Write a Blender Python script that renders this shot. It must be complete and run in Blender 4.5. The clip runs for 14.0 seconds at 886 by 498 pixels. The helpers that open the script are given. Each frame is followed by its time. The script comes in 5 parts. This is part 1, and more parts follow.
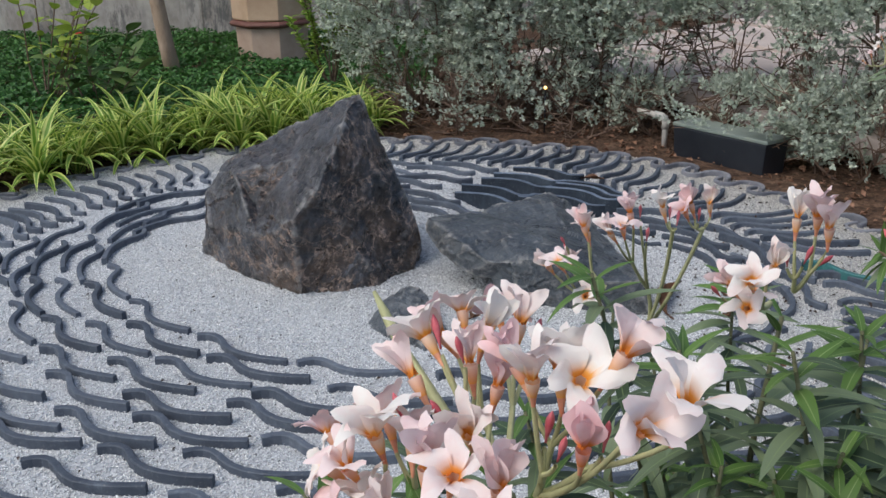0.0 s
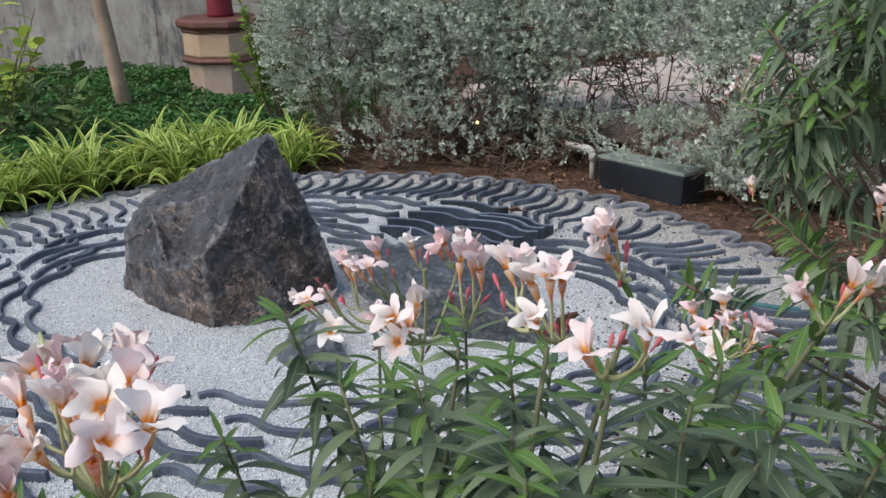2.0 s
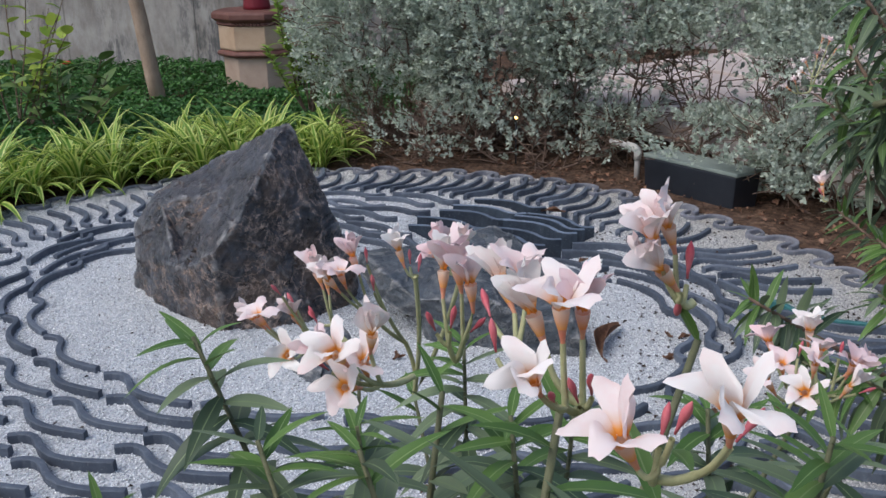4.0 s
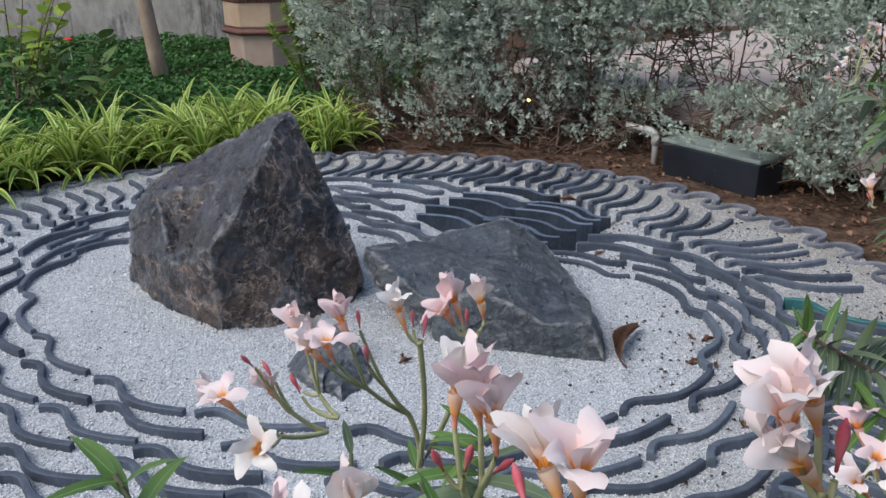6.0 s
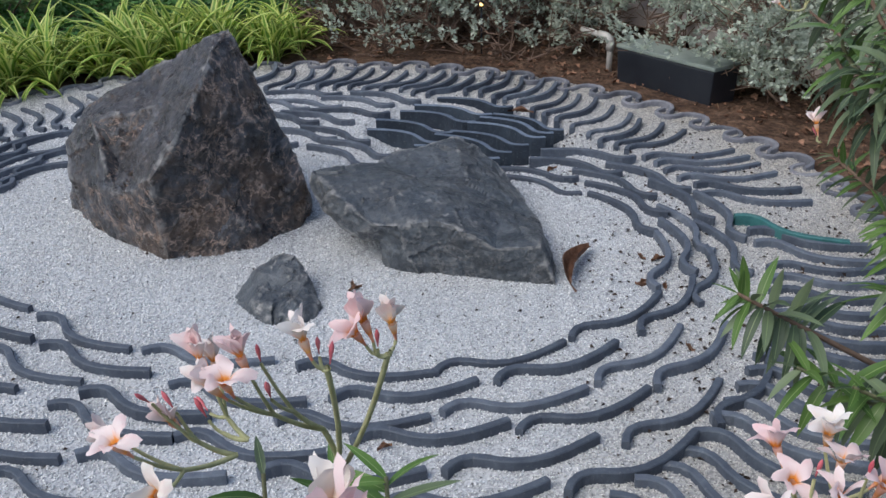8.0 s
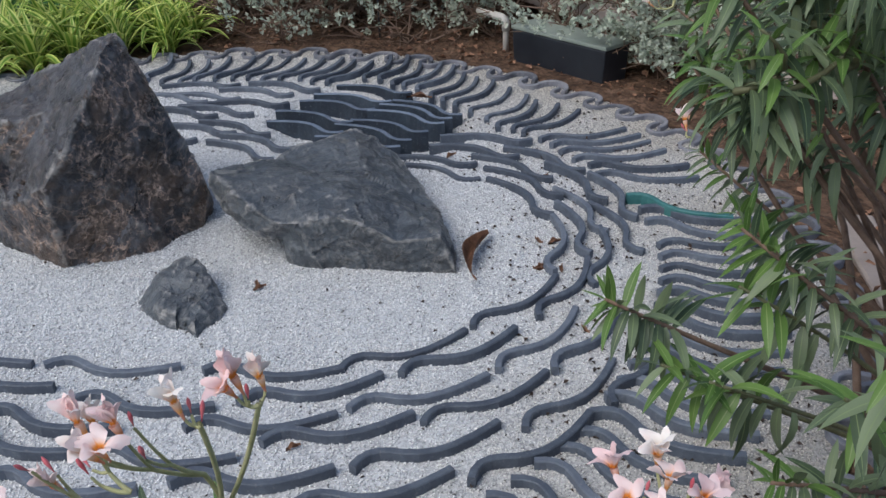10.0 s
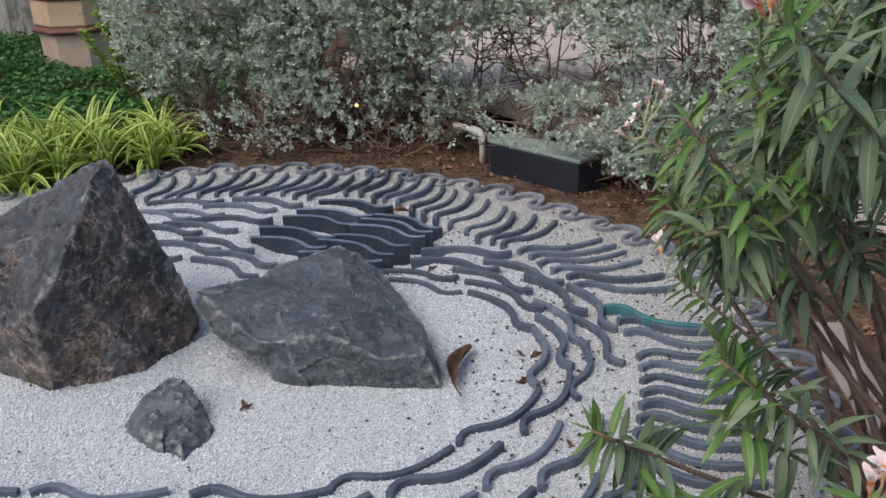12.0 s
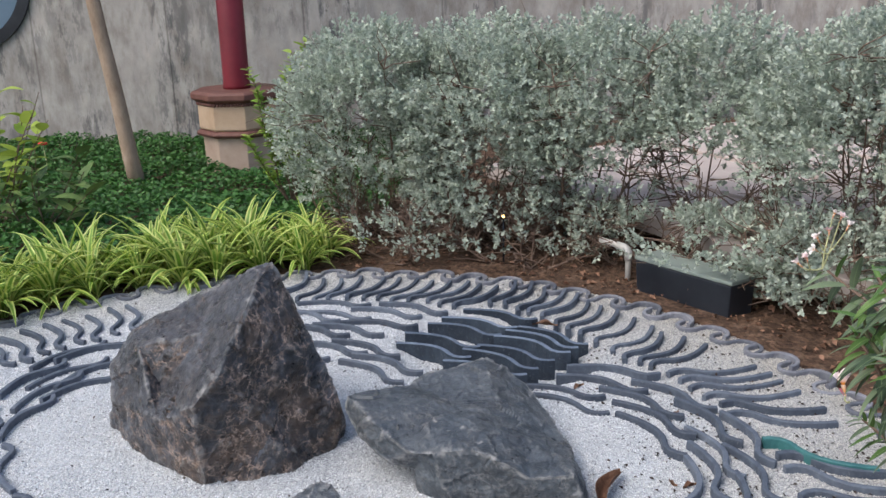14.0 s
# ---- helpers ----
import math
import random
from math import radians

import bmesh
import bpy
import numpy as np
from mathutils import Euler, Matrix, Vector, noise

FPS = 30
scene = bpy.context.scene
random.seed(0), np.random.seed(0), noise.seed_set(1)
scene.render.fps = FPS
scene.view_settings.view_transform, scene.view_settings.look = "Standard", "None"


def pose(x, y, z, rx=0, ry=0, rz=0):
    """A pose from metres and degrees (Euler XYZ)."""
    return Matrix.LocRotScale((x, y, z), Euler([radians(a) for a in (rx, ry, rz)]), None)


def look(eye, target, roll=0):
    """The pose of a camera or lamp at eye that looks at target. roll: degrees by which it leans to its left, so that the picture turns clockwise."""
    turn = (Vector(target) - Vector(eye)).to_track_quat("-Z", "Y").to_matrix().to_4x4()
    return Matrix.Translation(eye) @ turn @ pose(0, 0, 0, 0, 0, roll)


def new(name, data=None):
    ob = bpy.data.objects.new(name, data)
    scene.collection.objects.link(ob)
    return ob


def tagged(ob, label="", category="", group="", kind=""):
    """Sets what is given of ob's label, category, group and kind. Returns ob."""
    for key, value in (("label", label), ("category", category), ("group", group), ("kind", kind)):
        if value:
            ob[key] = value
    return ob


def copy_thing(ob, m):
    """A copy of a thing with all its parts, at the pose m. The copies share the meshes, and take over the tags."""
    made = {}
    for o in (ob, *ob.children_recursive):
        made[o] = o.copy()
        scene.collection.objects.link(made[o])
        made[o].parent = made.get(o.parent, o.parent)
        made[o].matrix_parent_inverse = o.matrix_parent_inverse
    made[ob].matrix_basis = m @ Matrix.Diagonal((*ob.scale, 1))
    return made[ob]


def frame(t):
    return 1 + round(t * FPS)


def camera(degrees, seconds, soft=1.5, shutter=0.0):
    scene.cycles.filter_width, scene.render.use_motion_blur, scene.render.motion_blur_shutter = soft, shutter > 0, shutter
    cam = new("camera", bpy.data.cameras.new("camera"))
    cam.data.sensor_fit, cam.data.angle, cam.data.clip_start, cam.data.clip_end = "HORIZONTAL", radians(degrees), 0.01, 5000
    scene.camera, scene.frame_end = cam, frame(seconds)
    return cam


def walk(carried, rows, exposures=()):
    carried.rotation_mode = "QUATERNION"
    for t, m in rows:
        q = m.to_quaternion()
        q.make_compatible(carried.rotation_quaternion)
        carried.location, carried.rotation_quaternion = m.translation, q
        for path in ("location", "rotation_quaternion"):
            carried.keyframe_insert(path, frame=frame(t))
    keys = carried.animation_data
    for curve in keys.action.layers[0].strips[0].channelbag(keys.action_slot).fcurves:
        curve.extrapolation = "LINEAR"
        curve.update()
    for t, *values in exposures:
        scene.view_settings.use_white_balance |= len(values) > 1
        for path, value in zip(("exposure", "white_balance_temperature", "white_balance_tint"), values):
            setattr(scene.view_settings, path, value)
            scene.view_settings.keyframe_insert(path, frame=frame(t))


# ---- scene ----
cam = camera(50.5, 14.0)
PATH = [
    (0, (0.173, -0.123, 1.149), (0.079, 1.741, 0.43), -1.0),
    (0.5, (0.2, -0.207, 1.173), (0.111, 1.661, 0.463), -1.2),
    (1, (0.253, -0.273, 1.177), (0.167, 1.6, 0.481), -1.1),
    (1.5, (0.35, -0.256, 1.187), (0.28, 1.623, 0.505), -1.3),
    (2, (0.398, -0.194, 1.186), (0.346, 1.693, 0.525), -1.2),
    (2.5, (0.411, -0.131, 1.166), (0.359, 1.758, 0.511), -1.1),
    (3, (0.428, -0.091, 1.145), (0.358, 1.797, 0.49), -1.1),
    (3.5, (0.432, -0.042, 1.126), (0.322, 1.844, 0.471), -1.1),
    (4, (0.429, 0.024, 1.11), (0.287, 1.908, 0.453), -1.1),
    (4.2, (0.422, 0.048, 1.106), (0.274, 1.931, 0.449), -0.9),
    (6.3, (0.417, 0.206, 1.12), (0.255, 2.064, 0.397), -1.2),
    (6.5, (0.421, 0.225, 1.132), (0.261, 2.078, 0.397), -1.3),
    (7, (0.43, 0.244, 1.149), (0.285, 2.08, 0.37), -1.3),
    (7.5, (0.441, 0.247, 1.16), (0.324, 2.054, 0.311), -1.3),
    (8, (0.45, 0.247, 1.175), (0.369, 2.023, 0.259), -1.4),
    (8.5, (0.459, 0.249, 1.194), (0.422, 2.006, 0.24), -1.4),
    (9, (0.471, 0.246, 1.209), (0.478, 1.992, 0.235), -1.5),
    (9.2, (0.479, 0.243, 1.215), (0.505, 1.987, 0.236), -1.5),
    (11.3, (0.499, 0.207, 1.305), (0.643, 1.974, 0.379), -2.0),
    (11.5, (0.495, 0.204, 1.311), (0.642, 1.989, 0.421), -2.0),
    (12, (0.478, 0.206, 1.315), (0.63, 2.037, 0.523), -1.9),
    (12.5, (0.464, 0.206, 1.32), (0.597, 2.068, 0.603), -1.9),
    (13, (0.451, 0.204, 1.32), (0.527, 2.093, 0.667), -1.9),
    (13.5, (0.437, 0.213, 1.326), (0.43, 2.118, 0.716), -1.8),
    (14, (0.398, 0.215, 1.342), (0.295, 2.128, 0.768), -1.6),
]
walk(cam, [(t, look(eye, target, roll)) for t, eye, target, roll in PATH],
     [(0, 0.16, 6500, 7), (0.6, 0.17, 6500, 7), (1.5, 0.34, 6500, 7), (3, 0.31, 6400, 8), (4.2, 0.19, 6200, 10), (6.3, 0.24, 6300, 8), (9, 0.17, 6350, 8), (11.3, 0.28, 6500, 8), (12.5, 0.41, 6600, 9), (14, 0.60, 6500, 9)])

# ---- light ----
world = bpy.data.worlds.new("sky")
scene.world = world
world.use_nodes = True
wn = world.node_tree.nodes
sky = wn.new("ShaderNodeTexSky")
sky.sky_type, sky.sun_disc = "NISHITA", False
sky.sun_elevation, sky.sun_rotation = radians(53), radians(234)
sky.air_density, sky.dust_density, sky.ozone_density = 1.0, 2.5, 1.0
wn["Background"].inputs["Strength"].default_value = 0.15
world.node_tree.links.new(sky.outputs["Color"], wn["Background"].inputs["Color"])
sun = new("sun", bpy.data.lights.new("sun", "SUN"))
sun.data.energy, sun.data.angle, sun.data.color = 1.4, radians(40), (1.0, 0.98, 0.94)
sun.matrix_world = look((-3.6, -2.6, 6.0), (0, 0, 0))


# ---- materials ----
def material(name, rough=0.6, metal=0.0, spec=0.4):
    m = bpy.data.materials.new(name)
    m.use_nodes = True
    b = m.node_tree.nodes["Principled BSDF"]
    b.inputs["Roughness"].default_value = rough
    b.inputs["Metallic"].default_value = metal
    b.inputs["Specular IOR Level"].default_value = spec
    return m, m.node_tree, b


def node(t, kind, **inputs):
    n = t.nodes.new("ShaderNode" + kind)
    for k, v in inputs.items():
        n.inputs[k.replace("_", " ")].default_value = v
    return n


def ramp(t, src, stops):
    r = t.nodes.new("ShaderNodeValToRGB")
    e = r.color_ramp.elements
    while len(e) < len(stops):
        e.new(0.5)
    for el, (p, c) in zip(e, stops):
        el.position, el.color = p, (*c, 1)
    t.links.new(src, r.inputs[0])
    return r.outputs[0]


def mixed(t, fac, a, b, mode="MIX"):
    n = t.nodes.new("ShaderNodeMix")
    n.data_type, n.blend_type = "RGBA", mode
    for sock, v in ((n.inputs[0], fac), (n.inputs[6], a), (n.inputs[7], b)):
        if isinstance(v, (int, float)):
            sock.default_value = v
        elif isinstance(v, tuple):
            sock.default_value = (*v, 1)
        else:
            t.links.new(v, sock)
    return n.outputs[2]


def coords(t, stretch=(1, 1, 1)):
    g = t.nodes.new("ShaderNodeNewGeometry")
    m = t.nodes.new("ShaderNodeMapping")
    m.inputs["Scale"].default_value = stretch
    t.links.new(g.outputs["Position"], m.inputs["Vector"])
    return m.outputs["Vector"]


def fuzz(t, vec, scale, detail=6.0, rough=0.6, out="Fac"):
    n = node(t, "TexNoise", Scale=scale, Detail=detail, Roughness=rough)
    t.links.new(vec, n.inputs["Vector"])
    return n.outputs[out]


def cells(t, vec, scale, feature="F1", out="Distance"):
    n = node(t, "TexVoronoi", Scale=scale)
    n.feature = feature
    t.links.new(vec, n.inputs["Vector"])
    return n.outputs[out]


def bump(t, b, src, strength, distance, under=None):
    n = node(t, "Bump", Strength=strength, Distance=distance)
    t.links.new(src, n.inputs["Height"])
    if under is not None:
        t.links.new(under, n.inputs["Normal"])
    t.links.new(n.outputs[0], b.inputs["Normal"])
    return n.outputs[0]


def attribute(t, name):
    a = t.nodes.new("ShaderNodeAttribute")
    a.attribute_name = name
    return a.outputs["Fac"]


def by_island(t):
    """A random number for each loose piece of each object."""
    a = t.nodes.new("ShaderNodeMath")
    a.operation = "ADD"
    f = t.nodes.new("ShaderNodeMath")
    f.operation = "FRACT"
    t.links.new(t.nodes.new("ShaderNodeNewGeometry").outputs["Random Per Island"], a.inputs[0])
    t.links.new(t.nodes.new("ShaderNodeObjectInfo").outputs["Random"], a.inputs[1])
    t.links.new(a.outputs[0], f.inputs[0])
    return f.outputs[0]


def by_object(t):
    return t.nodes.new("ShaderNodeObjectInfo").outputs["Random"]


def colour(t, b, src):
    t.links.new(src, b.inputs["Base Color"])


def dirtied(t, c):
    """Gravel greyed and browned by soil towards the outside of the bed and in patches."""
    g = t.nodes.new("ShaderNodeNewGeometry")
    d = t.nodes.new("ShaderNodeVectorMath")
    d.operation = "DISTANCE"
    t.links.new(g.outputs["Position"], d.inputs[0])
    d.inputs[1].default_value = (-0.45, 2.45, 0)
    add = t.nodes.new("ShaderNodeMath")
    add.operation = "MULTIPLY_ADD"
    t.links.new(fuzz(t, coords(t), 3.0, 6, 0.65), add.inputs[0])
    add.inputs[1].default_value = 1.0
    t.links.new(d.outputs["Value"], add.inputs[2])
    half = t.nodes.new("ShaderNodeMapRange")
    half.inputs["From Min"].default_value, half.inputs["From Max"].default_value = 1.75, 2.5
    t.links.new(add.outputs[0], half.inputs["Value"])
    return mixed(t, half.outputs[0], c, mixed(t, 1.0, c, (0.74, 0.69, 0.62), "MULTIPLY"))


def make_gravel():
    m, t, b = material("white_gravel", 0.75, 0, 0.3)
    v = coords(t)
    c = ramp(t, cells(t, v, 240, out="Color"), [(0.0, (0.22, 0.225, 0.24)), (0.4, (0.44, 0.45, 0.465)), (1.0, (0.68, 0.69, 0.70))])
    big = ramp(t, fuzz(t, v, 2.2), [(0.3, (0.86, 0.86, 0.87)), (0.7, (1, 1, 1))])
    colour(t, b, dirtied(t, mixed(t, 1.0, c, big, "MULTIPLY")))
    bump(t, b, cells(t, v, 240), -0.9, 0.004)
    return m


def make_pebble():
    m, t, b = material("white_pebble", 0.7, 0, 0.3)
    c = ramp(t, by_island(t), [(0.0, (0.06, 0.06, 0.065)), (0.014, (0.22, 0.22, 0.22)), (0.05, (0.56, 0.57, 0.59)), (0.5, (0.82, 0.83, 0.84)), (1.0, (0.92, 0.925, 0.93))])
    colour(t, b, dirtied(t, c))
    return m


def make_soil():
    m, t, b = material("brown_soil", 0.95, 0, 0.15)
    v = coords(t)
    c = ramp(t, fuzz(t, v, 14, 8), [(0.3, (0.055, 0.034, 0.024)), (0.55, (0.12, 0.075, 0.052)), (0.75, (0.19, 0.13, 0.095))])
    crumbs = ramp(t, cells(t, v, 60, out="Color"), [(0.2, (0.6, 0.6, 0.6)), (0.8, (1.2, 1.15, 1.1))])
    colour(t, b, mixed(t, 1.0, c, crumbs, "MULTIPLY"))
    n1 = bump(t, b, fuzz(t, v, 9, 8), 0.8, 0.03)
    bump(t, b, cells(t, v, 55), 0.7, 0.012, n1)
    return m


def make_tile(name="charcoal_tile", gain=1.0, tint=(0.92, 1.0, 1.09)):
    m, t, b = material(name, 0.62, 0, 0.35)
    v = coords(t)
    c = ramp(t, by_object(t), [(p, (gain * tint[0] * r, gain * tint[1] * g, gain * tint[2] * h)) for p, r, g, h in ((0.0, 0.054, 0.060, 0.072), (0.5, 0.080, 0.087, 0.101), (1.0, 0.115, 0.122, 0.137))])
    wear = ramp(t, fuzz(t, v, 22, 8, 0.7), [(0.42, (0.75, 0.76, 0.8)), (0.62, (1.1, 1.1, 1.1)), (0.78, (2.1, 2.05, 1.95))])
    dust = mixed(t, ramp(t, fuzz(t, v, 130, 4), [(0.60, (0, 0, 0)), (0.75, (0.35, 0.35, 0.35))]), mixed(t, 1.0, c, wear, "MULTIPLY"), (0.33, 0.32, 0.31))
    colour(t, b, dust)
    bump(t, b, fuzz(t, v, 160, 5), 0.35, 0.003)
    return m


def make_rock(name, dark, mid, pale, brown, amount, vein, gloss, worn, relief):
    m, t, b = material(name, gloss, 0, 0.5)
    v = coords(t)
    base = ramp(t, fuzz(t, v, 9, 12, 0.72), [(0.38, dark), (0.50, mid), (0.66, pale)])
    rust = ramp(t, fuzz(t, v, 4.0, 10, 0.74), [(0.47, (0, 0, 0)), (0.58, (amount, amount, amount))])
    tilt = t.nodes.new("ShaderNodeVectorMath")
    tilt.operation = "DOT_PRODUCT"
    tilt.inputs[1].default_value = (-0.52, -0.40, 0.755)
    t.links.new(t.nodes.new("ShaderNodeNewGeometry").outputs["True Normal"], tilt.inputs[0])
    skin = ramp(t, tilt.outputs["Value"], [(0.62, (1, 1, 1)), (0.82, (0.12, 0.12, 0.12))])
    rust = mixed(t, 1.0, rust, skin, "MULTIPLY")
    c = mixed(t, rust, base, mixed(t, ramp(t, fuzz(t, v, 30, 8, 0.7), [(0.4, (0, 0, 0)), (0.6, (1, 1, 1))]), brown, tuple(0.35 * k for k in brown)))
    warp = node(t, "Mix")
    warp.data_type = "VECTOR"
    warp.inputs[0].default_value = 0.22
    t.links.new(v, warp.inputs[4])
    t.links.new(fuzz(t, v, 7, 8, 0.65, "Color"), warp.inputs[5])
    for scale, width, part_of in ((7.0, 0.024, 0.47), (13.0, 0.036, 0.48), (25.0, 0.055, 0.52)):
        crack = cells(t, warp.outputs[1], scale, "DISTANCE_TO_EDGE")
        lines = ramp(t, crack, [(0.0, (vein, vein, vein)), (width, (0, 0, 0))])
        broken = ramp(t, fuzz(t, v, scale * 0.8, 6, 0.7), [(part_of - 0.05, (0, 0, 0)), (part_of + 0.08, (1, 1, 1))])
        c = mixed(t, mixed(t, 1.0, mixed(t, 1.0, lines, broken, "MULTIPLY"), skin, "MULTIPLY"), c, tuple(min(0.5, 2.6 * k + 0.08) for k in brown))
    grain = ramp(t, fuzz(t, v, 60, 10, 0.8), [(0.38, (1 - 0.8 * relief,) * 3), (0.51, (1.0, 1.0, 1.0)), (0.64, (1 + relief, 1 + 0.96 * relief, 1 + 0.94 * relief))])
    c = mixed(t, 1.0, c, grain, "MULTIPLY")
    edge = ramp(t, t.nodes.new("ShaderNodeNewGeometry").outputs["Pointiness"], [(0.507, (0, 0, 0)), (0.56, (worn, worn, worn))])
    rubbed = mixed(t, 1.0, edge, ramp(t, fuzz(t, v, 35, 6, 0.7), [(0.40, (0, 0, 0)), (0.58, (1, 1, 1))]), "MULTIPLY")
    c = mixed(t, rubbed, c, (0.30, 0.29, 0.28))
    speck = ramp(t, fuzz(t, v, 95, 4, 0.7), [(0.64, (0, 0, 0)), (0.72, (0.5, 0.5, 0.5))])
    colour(t, b, mixed(t, speck, c, tuple(2.4 * k for k in pale)))
    t.links.new(ramp(t, fuzz(t, v, 18, 6), [(0.35, (gloss - 0.08,) * 3), (0.7, (gloss + 0.2,) * 3)]), b.inputs["Roughness"])
    n1 = bump(t, b, fuzz(t, v, 22, 14, 0.74), relief, 0.018)
    bump(t, b, fuzz(t, v, 95, 10, 0.72), relief, 0.004, n1)
    return m


def make_leaf(name, low, high, stripe=None, back=0.0, rough=0.5, width=(0.1, 0.25)):
    m, t, b = material(name, rough, 0, 0.35)
    c = ramp(t, by_island(t), [(0.0, low), (1.0, high)])
    if stripe:
        c = mixed(t, ramp(t, attribute(t, "across"), [(width[0], (1, 1, 1)), (width[1], (0, 0, 0))]), c, stripe)
    big = ramp(t, fuzz(t, coords(t), 4.0), [(0.3, (0.8, 0.8, 0.8)), (0.7, (1.15, 1.15, 1.15))])
    c = mixed(t, 1.0, c, big, "MULTIPLY")
    colour(t, b, c)
    if back:
        tr = t.nodes.new("ShaderNodeBsdfTranslucent")
        mx = t.nodes.new("ShaderNodeMixShader")
        mx.inputs[0].default_value = back
        t.links.new(c, tr.inputs["Color"])
        t.links.new(b.outputs[0], mx.inputs[1])
        t.links.new(tr.outputs[0], mx.inputs[2])
        t.links.new(mx.outputs[0], t.nodes["Material Output"].inputs["Surface"])
    return m


def make_petal():
    m, t, b = material("pale_pink_petal", 0.6, 0, 0.25)
    tint = ramp(t, by_object(t), [(0.0, (0.88, 0.61, 0.64)), (0.3, (0.91, 0.75, 0.74)), (0.6, (0.93, 0.84, 0.81)), (1.0, (0.94, 0.90, 0.85))])
    c = ramp(t, attribute(t, "across"), [(0.0, (0.80, 0.30, 0.03)), (0.10, (0.90, 0.45, 0.10)), (0.22, (0.97, 0.84, 0.72)), (0.38, (1, 1, 1))])
    c = mixed(t, 1.0, tint, c, "MULTIPLY")
    edge = ramp(t, fuzz(t, coords(t), 55, 4), [(0.45, (1, 1, 1)), (0.75, (0.98, 0.82, 0.82))])
    c = mixed(t, 1.0, c, edge, "MULTIPLY")
    colour(t, b, c)
    tr = t.nodes.new("ShaderNodeBsdfTranslucent")
    mx = t.nodes.new("ShaderNodeMixShader")
    mx.inputs[0].default_value = 0.25
    t.links.new(c, tr.inputs["Color"])
    t.links.new(b.outputs[0], mx.inputs[1])
    t.links.new(tr.outputs[0], mx.inputs[2])
    t.links.new(mx.outputs[0], t.nodes["Material Output"].inputs["Surface"])
    return m


def make_plain(name, c1, c2, scale=12, rough=0.6, relief=0.3, depth=0.004, stretch=(1, 1, 1), metal=0.0):
    m, t, b = material(name, rough, metal)
    v = coords(t, stretch)
    colour(t, b, ramp(t, fuzz(t, v, scale, 9, 0.65), [(0.3, c1), (0.72, c2)]))
    bump(t, b, fuzz(t, v, scale * 7, 7), relief, depth)
    return m


def make_concrete():
    m, t, b = material("stained_concrete", 0.85, 0, 0.2)
    v = coords(t)
    down = coords(t, (1, 1, 0.38))
    c = ramp(t, fuzz(t, v, 3.0, 9), [(0.3, (0.31, 0.28, 0.255)), (0.7, (0.48, 0.445, 0.41))])
    streak = ramp(t, fuzz(t, down, 5.5, 8, 0.7), [(0.40, (0.74, 0.71, 0.68)), (0.54, (1, 1, 1)), (0.68, (1.16, 1.13, 1.1))])
    c = mixed(t, 1.0, c, streak, "MULTIPLY")
    mould = ramp(t, fuzz(t, coords(t, (1, 1, 0.3)), 9, 10, 0.75), [(0.50, (0, 0, 0)), (0.58, (0.8, 0.8, 0.8))])
    zone = ramp(t, fuzz(t, coords(t, (1, 1, 0.2)), 1.6, 3), [(0.44, (0, 0, 0)), (0.58, (1, 1, 1))])
    c = mixed(t, mixed(t, 1.0, mould, zone, "MULTIPLY"), c, (0.10, 0.10, 0.10))
    holes = ramp(t, cells(t, v, 2.3), [(0.0, (0.3, 0.3, 0.3)), (0.035, (1, 1, 1))])
    c = mixed(t, 1.0, c, holes, "MULTIPLY")
    across = t.nodes.new("ShaderNodeSeparateXYZ")
    t.links.new(coords(t, (1 / 1.22, 1, 1)), across.inputs[0])
    wave = t.nodes.new("ShaderNodeMath")
    wave.operation = "PINGPONG"
    wave.inputs[1].default_value = 0.5
    t.links.new(across.outputs["X"], wave.inputs[0])
    joint = ramp(t, wave.outputs[0], [(0.0, (0.55, 0.54, 0.53)), (0.010, (1, 1, 1))])
    colour(t, b, mixed(t, 1.0, c, joint, "MULTIPLY"))
    bump(t, b, fuzz(t, v, 40, 9, 0.7), 0.4, 0.01)
    return m


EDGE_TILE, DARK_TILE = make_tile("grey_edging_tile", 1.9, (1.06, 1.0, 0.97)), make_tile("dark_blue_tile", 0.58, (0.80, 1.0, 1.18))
# Paler tile copy for upper faces: light from above put into the colour.
TOPLIT_TILE = make_tile("toplit_tile_rim", 1.9, (0.86, 1.0, 1.14))
GRAVEL, PEBBLE, SOIL, TILE, CONCRETE = make_gravel(), make_pebble(), make_soil(), make_tile(gain=1.25), make_concrete()
ROCK_BROWN = make_rock("dark_brown_rock", (0.016, 0.017, 0.021), (0.042, 0.045, 0.054), (0.092, 0.100, 0.120), (0.150, 0.100, 0.072), 0.80, 0.95, 0.30, 0.9, 0.62)
ROCK_GREY = make_rock("charcoal_slate_rock", (0.038, 0.045, 0.055), (0.062, 0.073, 0.086), (0.096, 0.110, 0.126), (0.105, 0.098, 0.092), 0.35, 0.40, 0.34, 1.0, 0.38)
SAGE = make_leaf("sage_leaf", (0.34, 0.40, 0.32), (0.64, 0.68, 0.58), back=0.30, rough=0.85)
IVY = make_leaf("groundcover_leaf", (0.025, 0.085, 0.018), (0.075, 0.19, 0.04), back=0.15)
STRIPED = make_leaf("striped_blade", (0.66, 0.69, 0.24), (0.50, 0.58, 0.13), stripe=(0.16, 0.30, 0.04), back=0.3, rough=0.45, width=(0.38, 0.60))
OLEANDER = make_leaf("oleander_leaf", (0.052, 0.086, 0.048), (0.205, 0.262, 0.150), stripe=(0.22, 0.29, 0.14), back=0.18, rough=0.45, width=(0.03, 0.11))
